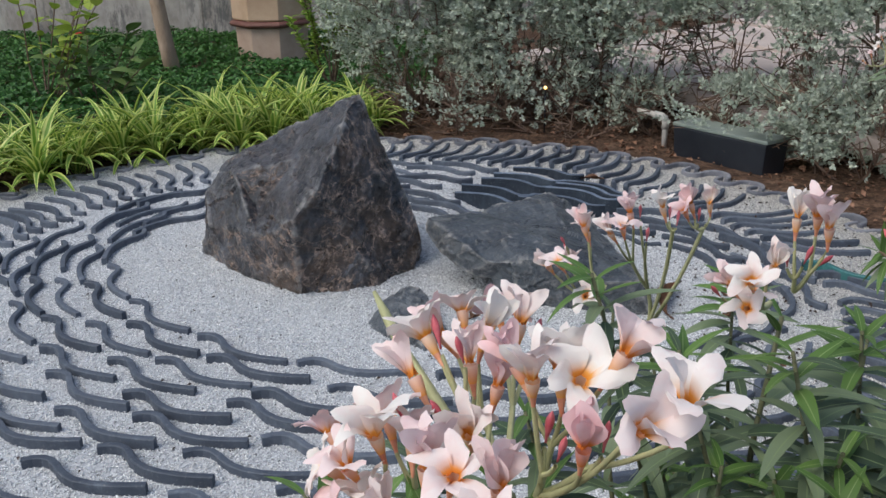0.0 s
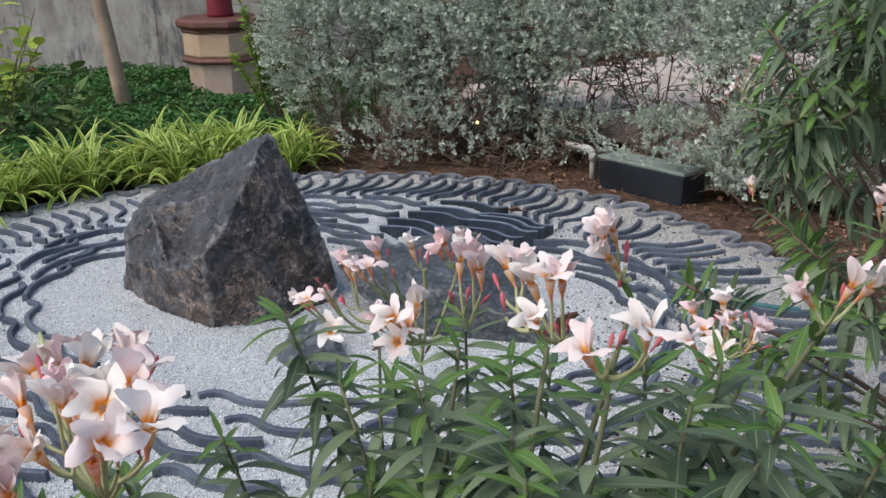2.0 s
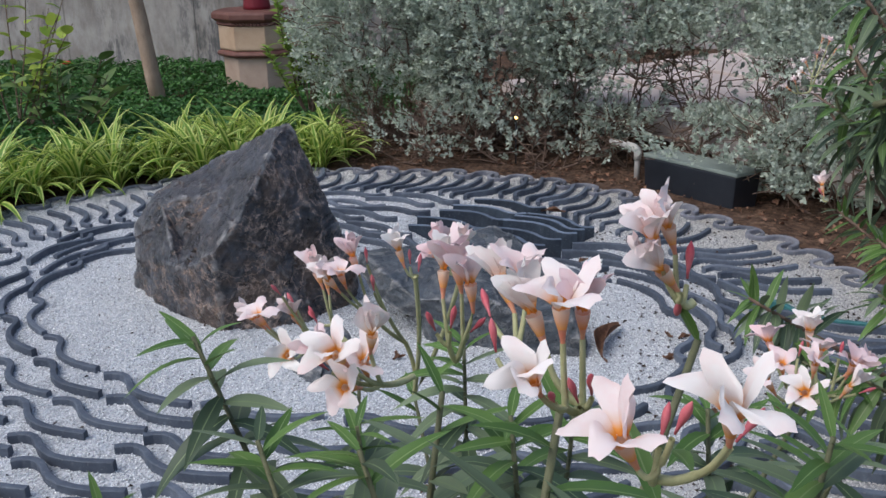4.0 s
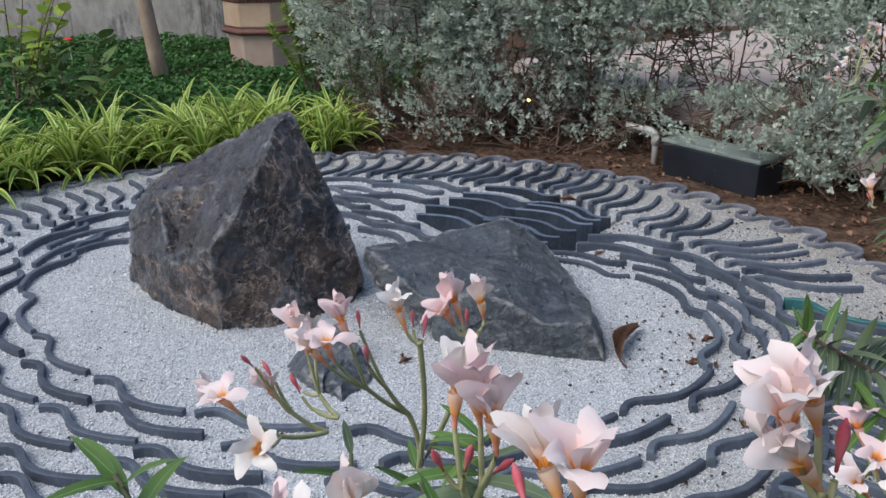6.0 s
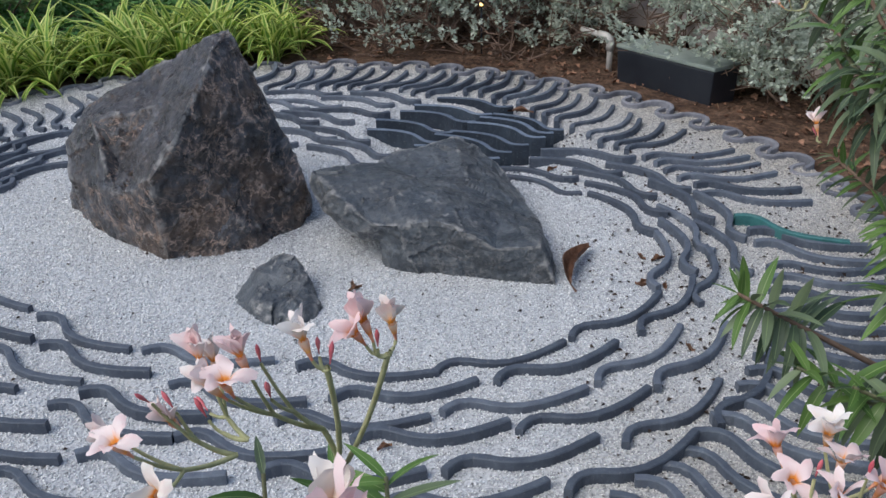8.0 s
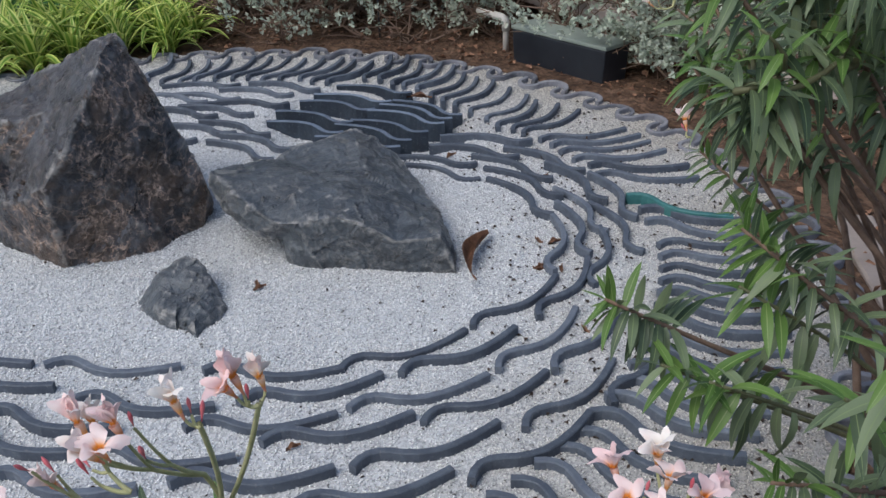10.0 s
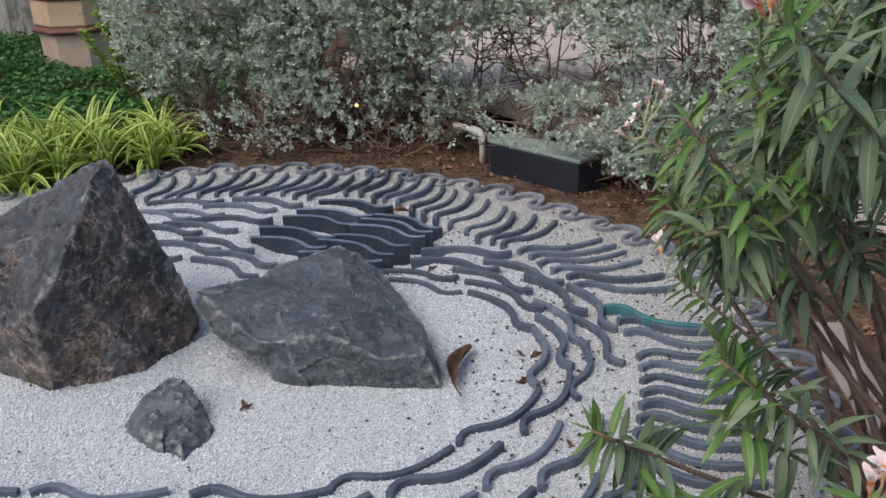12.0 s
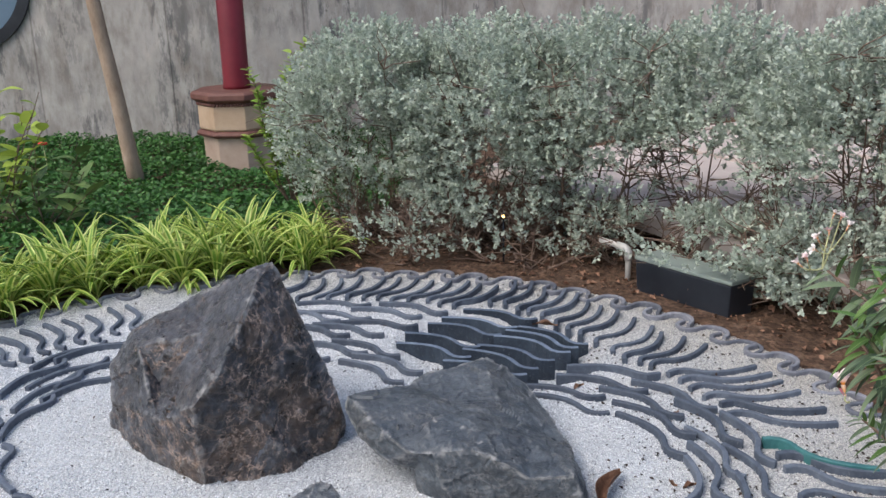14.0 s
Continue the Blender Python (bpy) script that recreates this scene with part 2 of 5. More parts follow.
OLEANDER_YOUNG = make_leaf("young_oleander_leaf", (0.075, 0.150, 0.035), (0.140, 0.240, 0.060), stripe=(0.24, 0.33, 0.13), back=0.2, rough=0.42, width=(0.03, 0.11))
LIME = make_leaf("lime_leaf", (0.25, 0.36, 0.05), (0.45, 0.55, 0.10), back=0.3)
SPRIG = make_leaf("bright_green_leaf", (0.20, 0.34, 0.05), (0.42, 0.54, 0.11), back=0.3)
DARK_BROAD = make_leaf("dark_broad_leaf", (0.06, 0.12, 0.035), (0.19, 0.27, 0.085), stripe=(0.14, 0.2, 0.07), back=0.15, width=(0.04, 0.12))
PETAL = make_petal()
BUD = make_plain("pink_red_bud", (0.46, 0.045, 0.075), (0.72, 0.22, 0.24), 60, 0.5, 0.1, 0.001)
CALYX = make_plain("orange_flower_tube", (0.62, 0.17, 0.10), (0.88, 0.48, 0.30), 60, 0.5, 0.1, 0.001)
TWIG = make_plain("brown_twig", (0.10, 0.062, 0.044), (0.23, 0.155, 0.115), 40, 0.85)
GREEN_STEM = make_plain("green_stem", (0.34, 0.34, 0.17), (0.54, 0.53, 0.29), 60, 0.6)
BARK = make_plain("pale_brown_bark", (0.22, 0.15, 0.10), (0.46, 0.34, 0.25), 14, 0.85, 0.5, 0.008, (1, 1, 0.4))
RED_PAINT = make_plain("dark_red_paint", (0.145, 0.008, 0.016), (0.20, 0.015, 0.026), 6, 0.45, 0.1, 0.002)
CREAM = make_plain("cream_painted_plaster", (0.44, 0.295, 0.19), (0.57, 0.415, 0.285), 7, 0.7, 0.2)
PINKISH = make_plain("dusty_pink_plaster", (0.40, 0.28, 0.21), (0.52, 0.39, 0.31), 7, 0.7, 0.2)
MAROON = make_plain("maroon_painted_moulding", (0.12, 0.045, 0.035), (0.20, 0.09, 0.07), 9, 0.6, 0.2)
BLACK_PLASTIC = make_plain("black_plastic", (0.010, 0.012, 0.017), (0.028, 0.032, 0.040), 5, 0.4, 0.1, 0.002)
LID_GREY = make_plain("dusty_green_grey_lid", (0.17, 0.20, 0.18), (0.27, 0.31, 0.27), 9, 0.6, 0.15)
PVC = make_plain("grey_white_pvc", (0.45, 0.43, 0.40), (0.60, 0.58, 0.54), 20, 0.45, 0.1)
SLAB = make_plain("pinkish_grey_concrete_slab", (0.42, 0.35, 0.32), (0.56, 0.48, 0.44), 4, 0.85, 0.4)
KERB = make_plain("dusty_concrete_kerb", (0.20, 0.165, 0.145), (0.32, 0.265, 0.235), 9, 0.85, 0.4)
DRY_LEAF = make_plain("dry_brown_leaf", (0.13, 0.060, 0.035), (0.36, 0.20, 0.125), 45, 0.7, 0.5, 0.003)
TEAL = make_plain("faded_teal_glaze", (0.025, 0.11, 0.115), (0.06, 0.19, 0.185), 30, 0.5, 0.3)


# ---- mesh helpers ----
def part(name, bm, mat, parent=None, label="", smooth=False):
    me = bpy.data.meshes.new(name)
    bm.to_mesh(me)
    bm.free()
    me.materials.append(mat)
    if smooth:
        me.shade_smooth()
    ob = new(name, me)
    ob.parent = parent
    return tagged(ob, label)


def mesh_part(name, me, mat, parent=None, label=""):
    if not me.materials:
        me.materials.append(mat)
    ob = new(name, me)
    ob.parent = parent
    return tagged(ob, label)


def empty(name, at, label, category, group="", kind=""):
    ob = new(name)
    ob.empty_display_size = 0.05
    ob.location = at
    return tagged(ob, label, category, group, kind)


def many(name, shapes, which, turns, places, across=None):
    """One mesh of many copies: shapes is a list of (verts, faces), one of them per copy, turned by 3x3 matrices and moved."""
    allv, loops, totals, extra, base = [], [], [], [], 0
    for k, (tv, tf) in enumerate(shapes):
        pick = which == k
        n = int(pick.sum())
        if not n:
            continue
        tv, tf = np.asarray(tv, float), np.asarray(tf, int)
        v = np.einsum("nij,mj->nmi", turns[pick], tv) + places[pick][:, None, :]
        f = tf[None] + (base + np.arange(n) * len(tv))[:, None, None]
        allv.append(v.reshape(-1, 3))
        loops.append(f.reshape(-1))
        totals.append(np.full(n * len(tf), tf.shape[1]))
        if across is not None:
            extra.append(np.tile(across[k], n))
        base += n * len(tv)
    v, l, c = np.concatenate(allv), np.concatenate(loops), np.concatenate(totals)
    me = bpy.data.meshes.new(name)
    me.vertices.add(len(v))
    me.vertices.foreach_set("co", v.ravel())
    me.loops.add(len(l))
    me.loops.foreach_set("vertex_index", l)
    me.polygons.add(len(c))
    me.polygons.foreach_set("loop_start", np.concatenate(([0], np.cumsum(c)[:-1])))
    if across is not None:
        a = me.attributes.new("across", "FLOAT", "POINT")
        a.data.foreach_set("value", np.concatenate(extra))
    me.update(calc_edges=True)
    me.validate()
    return me


def frames(direction, spin, size):
    """Matrices whose y axis points along each direction, spun about it, scaled."""
    y = direction / np.linalg.norm(direction, axis=1, keepdims=True)
    ref = np.where(np.abs(y[:, 2:3]) > 0.95, [[1.0, 0, 0]], [[0, 0, 1.0]])
    x = np.cross(y, ref)
    x /= np.linalg.norm(x, axis=1, keepdims=True)
    z = np.cross(x, y)
    c, s = np.cos(spin)[:, None], np.sin(spin)[:, None]
    x2, z2 = x * c + z * s, z * c - x * s
    return np.stack([x2, y, z2], axis=2) * np.asarray(size).reshape(-1, 1, 1)


def box(bm, x0, y0, z0, x1, y1, z1):
    r = bmesh.ops.create_cube(bm, size=1.0, matrix=Matrix.LocRotScale(((x0 + x1) / 2, (y0 + y1) / 2, (z0 + z1) / 2), None, (x1 - x0, y1 - y0, z1 - z0)))
    return r["verts"]


def softened(bm, width=0.004, segments=2):
    bmesh.ops.bevel(bm, geom=list(bm.edges), offset=width, segments=segments, affect="EDGES", profile=0.6)
    return bm


def tube(bm, points, radii, sides=8, cap=True):
    """A round, tapering tube along points."""
    rings, n = [], len(points)
    points = [Vector(p) for p in points]
    for i, p in enumerate(points):
        d = (points[min(i + 1, n - 1)] - points[max(i - 1, 0)]).normalized()
        ref = Vector((1, 0, 0)) if abs(d.z) > 0.9 else Vector((0, 0, 1))
        u = d.cross(ref).normalized()
        w = d.cross(u)
        r = radii[i] if hasattr(radii, "__len__") else radii
        rings.append([bm.verts.new(p + (u * math.cos(a) + w * math.sin(a)) * r) for a in [2 * math.pi * k / sides for k in range(sides)]])
    for a, b in zip(rings, rings[1:]):
        for k in range(sides):
            bm.faces.new((a[k], a[(k + 1) % sides], b[(k + 1) % sides], b[k]))
    if cap:
        bm.faces.new(rings[0][::-1])
        bm.faces.new(rings[-1])
    return bm


def lathe(bm, profile, sides, phase=0.0, sharp=None):
    rings = [[bm.verts.new((r * math.cos(2 * math.pi * (k + phase) / sides), r * math.sin(2 * math.pi * (k + phase) / sides), z)) for k in range(sides)] for r, z in profile]
    for a, b in zip(rings, rings[1:]):
        for k in range(sides):
            bm.faces.new((a[k], a[(k + 1) % sides], b[(k + 1) % sides], b[k]))
    bm.faces.new(rings[0][::-1])
    bm.faces.new(rings[-1])
    return bm

# ---- ground, gravel bed, wall, platform ----
BED = Vector((-0.235, 2.48, 0.0))
BED_RADIUS = 1.82


def back_fall(x, y):
    """The planted ground falls gently towards the wall."""
    u, w = min(1.0, max(0.0, (y - 4.9) / 1.4)), min(1.0, max(0.0, (0.3 - x) / 0.8))
    return 0.125 * u * u * (3 - 2 * u) * w * w * (3 - 2 * w)


def soil_height(x, y):
    r = math.hypot(x - BED.x, y - BED.y)
    if r < BED_RADIUS:
        return -0.16
    h = 0.004 + 0.016 * noise.fractal(Vector((x * 3, y * 3, 0)), 1.0, 2.0, 4)
    return h - back_fall(x, y)


def build_ground():
    bm = bmesh.new()
    radii = [0.0, 1.0, 1.8, 1.83, 1.86, 1.9] + [1.9 + 0.06 * k for k in range(1, 60)] + [6.0, 7.0, 8.5, 11, 16, 30, 80, 300, 1500]
    sides, rings = 160, []
    for r in radii[1:]:
        ring = []
        for k in range(sides):
            a = 2 * math.pi * k / sides
            x, y = BED.x + r * math.cos(a), BED.y + r * math.sin(a)
            ring.append(bm.verts.new((x, y, soil_height(x, y) if r < 12 else 0.0)))
        rings.append(ring)
    c = bm.verts.new((BED.x, BED.y, -0.16))
    for k in range(sides):
        bm.faces.new((c, rings[0][k], rings[0][(k + 1) % sides]))
    for a, b in zip(rings, rings[1:]):
        for k in range(sides):
            bm.faces.new((a[k], b[k], b[(k + 1) % sides], a[(k + 1) % sides]))
    return tagged(part("ground", bm, SOIL, smooth=True), "bare brown soil with crumbs and litter", "ground", kind="structure")


build_ground()
PIT = Vector((0.41, 3.38))


def gravel_height(x, y):
    """Gently uneven gravel, scooped out round the standing tile stack."""
    h = 0.013 + 0.008 * noise.fractal(Vector((x * 2.2, y * 2.2, 3.0)), 1.0, 2.0, 4)
    u = (x - PIT.x) * 0.84 - (y - PIT.y) * 0.54
    w = (x - PIT.x) * 0.54 + (y - PIT.y) * 0.84
    d = math.hypot(u / 0.40, w / 0.34)
    if d < 1.0:
        h -= 0.055 * min(1.0, (1.0 - d) * 3.5)
    return h


def build_gravel():
    bm = bmesh.new()
    n, step = 96, 2 * BED_RADIUS / 96
    grid = {}
    for i in range(n + 1):
        for j in range(n + 1):
            x, y = BED.x - BED_RADIUS + i * step, BED.y - BED_RADIUS + j * step
            d = math.hypot(x - BED.x, y - BED.y)
            if d < BED_RADIUS + step:
                k = min(1.0, BED_RADIUS / max(d, 1e-6))
                x, y = BED.x + (x - BED.x) * k, BED.y + (y - BED.y) * k
                grid[i, j] = bm.verts.new((x, y, gravel_height(x, y)))
    for i in range(n):
        for j in range(n):
            q = [grid.get(c) for c in ((i, j), (i + 1, j), (i + 1, j + 1), (i, j + 1))]
            if all(q) and len(set(q)) == 4:
                bm.faces.new(q)
    return tagged(part("gravel_bed", bm, GRAVEL, smooth=True), "round bed of raked white gravel", "gravel", kind="structure")


build_gravel()


def build_pebbles():
    rng = np.random.default_rng(4)
    n = 300000
    r = BED_RADIUS * np.sqrt(rng.random(n))
    a = rng.random(n) * 2 * math.pi
    x, y = BED.x + r * np.cos(a), BED.y + r * np.sin(a)
    keep = (y > 1.0)
    x, y = x[keep], y[keep]
    n = len(x)
    z = np.array([gravel_height(p, q) for p, q in zip(x, y)])
    shape = ([(0.75, 0.9, -0.2), (-0.7, 1.0, 0.1), (0.1, -1.5, 0.15), (0.05, 0.3, 0.9)], [(0, 1, 3), (1, 2, 3), (2, 0, 3), (0, 2, 1)])
    d = rng.normal(size=(n, 3)) * [1, 1, 0.5]
    turns = frames(d, rng.random(n) * 6.28, 0.0015 + 0.0019 * rng.random(n))
    me = many("gravel_chips", [shape], np.zeros(n, int), turns, np.stack([x, y, z + 0.0015], 1))
    tagged(mesh_part("gravel_chips", me, PEBBLE), "loose white stone chips covering the bed", "gravel", kind="stuff")


build_pebbles()


def build_wall():
    WY, x0, x1, top = 8.6, -8.0, 9.0, 3.6
    cx, cz, r = -4.25, 1.37, 0.60
    bm = bmesh.new()
    outer = [bm.verts.new(p) for p in ((x0, WY, -0.3), (x1, WY, -0.3), (x1, WY, top), (x0, WY, top))]
    hole = [bm.verts.new((cx + r * math.cos(a), WY, cz + r * math.sin(a))) for a in [2 * math.pi * k / 48 for k in range(48)]]
    edges = [bm.edges.new((outer[k], outer[(k + 1) % 4])) for k in range(4)] + [bm.edges.new((hole[k], hole[(k + 1) % 48])) for k in range(48)]
    bmesh.ops.triangle_fill(bm, use_beauty=True, edges=edges)
    faces = list(bm.faces)
    ext = bmesh.ops.extrude_face_region(bm, geom=faces)
    bmesh.ops.translate(bm, vec=(0, 0.22, 0), verts=[v for v in ext["geom"] if isinstance(v, bmesh.types.BMVert)])
    bmesh.ops.recalc_face_normals(bm, faces=bm.faces)
    tagged(part("wall_back", bm, CONCRETE), "weathered grey concrete wall with dark streaks", "wall", kind="structure")
    win = empty("window_1", (cx, WY, cz), "round window with a dark frame in the concrete wall", "window", kind="structure")
    bm = bmesh.new()
    n = 48
    prof = [(r - 0.05, -0.03), (r + 0.05, -0.03), (r + 0.05, 0.02), (r - 0.05, 0.1)]
    rings = [[bm.verts.new((q * math.cos(2 * math.pi * k / n), d, q * math.sin(2 * math.pi * k / n))) for k in range(n)] for q, d in prof]
    for i in range(4):
        a, b = rings[i], rings[(i + 1) % 4]
        for k in range(n):
            bm.faces.new((a[k], a[(k + 1) % n], b[(k + 1) % n], b[k]))
    bmesh.ops.recalc_face_normals(bm, faces=bm.faces)
    part("window_frame", bm, BLACK_PLASTIC, win)
    bm = bmesh.new()
    bmesh.ops.create_circle(bm, cap_ends=True, segments=48, radius=r, matrix=pose(0, 0.08, 0, 90))
    part("pane", bm, PANE, win)


PANE = make_plain("blue_grey_glass", (0.12, 0.18, 0.24), (0.16, 0.23, 0.30), 2, 0.08, 0.02)
build_wall()


def build_platform():
    """A low pinkish concrete walk behind the hedge with shallow steps rising away from it."""
    a, b = Vector((0.884, 5.13)), Vector((1.469, 4.15))
    d = (b - a).normalized()
    nrm = Vector((-d.y, d.x))
    if nrm.x < 0:
        nrm = -nrm
    a, b = a - d * 1.0, b + d * 4.0
    walk_thing = empty("concrete_platform", (1.5, 4.6, 0), "low pinkish concrete platform with shallow steps behind the hedge", "platform", kind="structure")
    for k, (off, deep, top) in enumerate(((0.0, 0.62, 0.16), (0.60, 0.62, 0.18), (1.20, 0.62, 0.20), (1.8, 4.0, 0.22))):
        bm = bmesh.new()
        ps = [a + nrm * off, b + nrm * off, b + nrm * (off + deep), a + nrm * (off + deep)]
        lo = [bm.verts.new((p.x, p.y, 0.075)) for p in ps]
        hi = [bm.verts.new((p.x, p.y, top)) for p in ps]
        bm.faces.new(lo[::-1])
        bm.faces.new(hi)
        for i in range(4):
            bm.faces.new((lo[i], lo[(i + 1) % 4], hi[(i + 1) % 4], hi[i]))
        bmesh.ops.recalc_face_normals(bm, faces=bm.faces)
        ob = part("slab", softened(bm, 0.008), SLAB)
        ob.parent = walk_thing
        ob.matrix_parent_inverse = Matrix.Translation(-walk_thing.location)
    bm = bmesh.new()
    ps = [a + nrm * 0.12, b + nrm * 0.12, b + nrm * 3.0, a + nrm * 3.0]
    lo = [bm.verts.new((p.x, p.y, -0.05)) for p in ps]
    hi = [bm.verts.new((p.x, p.y, 0.075)) for p in ps]
    bm.faces.new(lo[::-1])
    bm.faces.new(hi)
    for i in range(4):
        bm.faces.new((lo[i], lo[(i + 1) % 4], hi[(i + 1) % 4], hi[i]))
    bmesh.ops.recalc_face_normals(bm, faces=bm.faces)
    ob = part("plinth", bm, SOIL)
    ob.parent = walk_thing
    ob.matrix_parent_inverse = Matrix.Translation(-walk_thing.location)


build_platform()


# ---- rocks ----
def rock(name, corners, sides, mat, label, seed, rough=0.005, step=0.0105, grain=(1, 1, 1), chips=((70, 0.30, 0.008, 0.75),)):
    """A broken rock: large flat faces between corners, chipped into smaller facets, ledged along its grain and roughened."""
    bm = bmesh.new()
    if sides:
        made = {k: bm.verts.new(c) for k, c in corners.items()}
        for side in sides.split():
            bm.faces.new([made[k] for k in side.split("-")])
        bmesh.ops.recalc_face_normals(bm, faces=bm.faces)
    else:
        made = [bm.verts.new(c) for c in corners]
        bmesh.ops.convex_hull(bm, input=made)
        bmesh.ops.delete(bm, geom=[v for v in made if v.is_valid and not v.link_faces], context="VERTS")
    bmesh.ops.triangulate(bm, faces=bm.faces)
    for _ in range(8):
        longs = [e for e in bm.edges if e.calc_length() > step]
        if not longs:
            break
        bmesh.ops.subdivide_edges(bm, edges=longs, cuts=1)
        bmesh.ops.triangulate(bm, faces=bm.faces)
    bmesh.ops.smooth_vert(bm, verts=bm.verts, factor=0.35, use_axis_x=True, use_axis_y=True, use_axis_z=True)
    g = np.random.default_rng(int(seed * 10))
    bm.verts.ensure_lookup_table()
    for count, tilt, limit, share in chips:
        bm.normal_update()
        p = np.array([v.co[:] for v in bm.verts])
        n = np.array([v.normal[:] for v in bm.verts])
        pick = g.choice(len(p), count, replace=False)
        o = p[pick]
        q = n[pick] + g.normal(size=(count, 3)) * tilt * 0.6
        q /= np.linalg.norm(q, axis=1, keepdims=True)
        warp = np.array([noise.noise_vector(v.co * 14)[:] for v in bm.verts]) * 0.018
        far = np.linalg.norm((p + warp)[:, None] - o[None], axis=2) + 9.0 * ((n @ n[pick].T) < 0.6)
        k = far.argmin(axis=1)
        d = np.clip(((p - o[k]) * q[k]).sum(1), -0.3 * limit, limit) * share
        p = p - q[k] * d[:, None]
        for v, c in zip(bm.verts, p):
            v.co = c
    bm.normal_update()
    shift = Vector((seed * 3.7, seed * 1.3, seed))
    moves = []
    for v in bm.verts:
        c = Vector([a * b for a, b in zip(v.co + shift, grain)])
        ridge = 0.55 - abs(noise.fractal(c * 7.0, 0.9, 2.1, 4)) * 1.6
        moves.append(v.normal * rough * (0.9 * ridge + 0.8 * noise.fractal(c * 16.0, 0.8, 2.1, 5) + 0.35 * noise.fractal((v.co + shift) * 60.0, 0.8, 2.1, 3)))
    for v, d in zip(bm.verts, moves):
        v.co += d
    ob = part(name, bm, mat)
    return tagged(ob, label, "rock", "rocks on the gravel")


rock("boulder", dict(
    b0=(-0.79, 2.80, -0.04), b1=(-0.63, 2.615, -0.04), b2=(-0.48, 2.52, -0.04), b3=(-0.385, 2.435, -0.04), b4=(-0.25, 2.48, -0.04), b5=(-0.14, 2.515, -0.04),
    b6=(-0.08, 2.63, -0.04), b7=(-0.055, 2.78, -0.04), b8=(-0.15, 3.0, -0.04), b9=(-0.45, 3.08, -0.04), b10=(-0.72, 3.02, -0.04),
    p=(-0.212, 2.70, 0.568), p2=(-0.250, 2.665, 0.555), s=(-0.244, 2.61, 0.526), e=(-0.277, 2.485, 0.443), r2=(-0.327, 2.42, 0.338), r3=(-0.385, 2.405, 0.262),
    w=(-0.52, 2.49, 0.190), bowl=(-0.535, 2.60, 0.225), u=(-0.405, 2.62, 0.385), k=(-0.612, 2.66, 0.326), k2=(-0.668, 2.735, 0.330), k3=(-0.674, 2.85, 0.322),
    l1=(-0.738, 2.74, 0.237), l0=(-0.705, 2.66, 0.15), sl=(-0.495, 2.80, 0.422), sl2=(-0.36, 2.76, 0.495), mf=(-0.225, 2.505, 0.20), c=(-0.118, 2.654, 0.317), c1=(-0.180, 2.72, 0.465),
    d=(-0.036, 2.68, 0.12), d1=(-0.075, 2.70, 0.22), t1=(-0.30, 2.95, 0.36), t2=(-0.55, 3.0, 0.27)),
    "mf-e-r2 mf-r2-r3 mf-r3-b3 mf-b3-b4 mf-b4-b5 mf-b5-b6 mf-b6-d mf-d-d1 mf-d1-c mf-c-e s-e-c s-c-c1 s-c1-p s-p-p2 u-p2-s u-s-e u-e-r2 u-r2-bowl bowl-r2-r3 bowl-r3-w bowl-w-k bowl-k-u "
    "u-k-sl u-sl-sl2 u-sl2-p2 k-k2-sl k2-k3-sl w-r3-b3-b2 w-b2-b1-l0 w-l0-k k-l0-l1 k-l1-k2 k2-l1-k3 l1-l0-b1 l1-b1-b0 l1-b0-k3 p-c1-t1 p-t1-sl2 p2-p-sl2 sl2-t1-sl sl-t1-t2 sl-t2-k3 "
    "k3-t2-b10 k3-b10-b0 t2-b9-b10 t2-t1-b9 t1-b8-b9 c1-c-d1 c1-d1-b7 d1-d-b7 d-b6-b7 c1-b7-b8 c1-b8-t1 b0-b1-b2-b3-b4-b5-b6-b7-b8-b9-b10",
    ROCK_BROWN, "tall dark brown boulder with a pointed top standing in white gravel", 1.0, rough=0.0065)
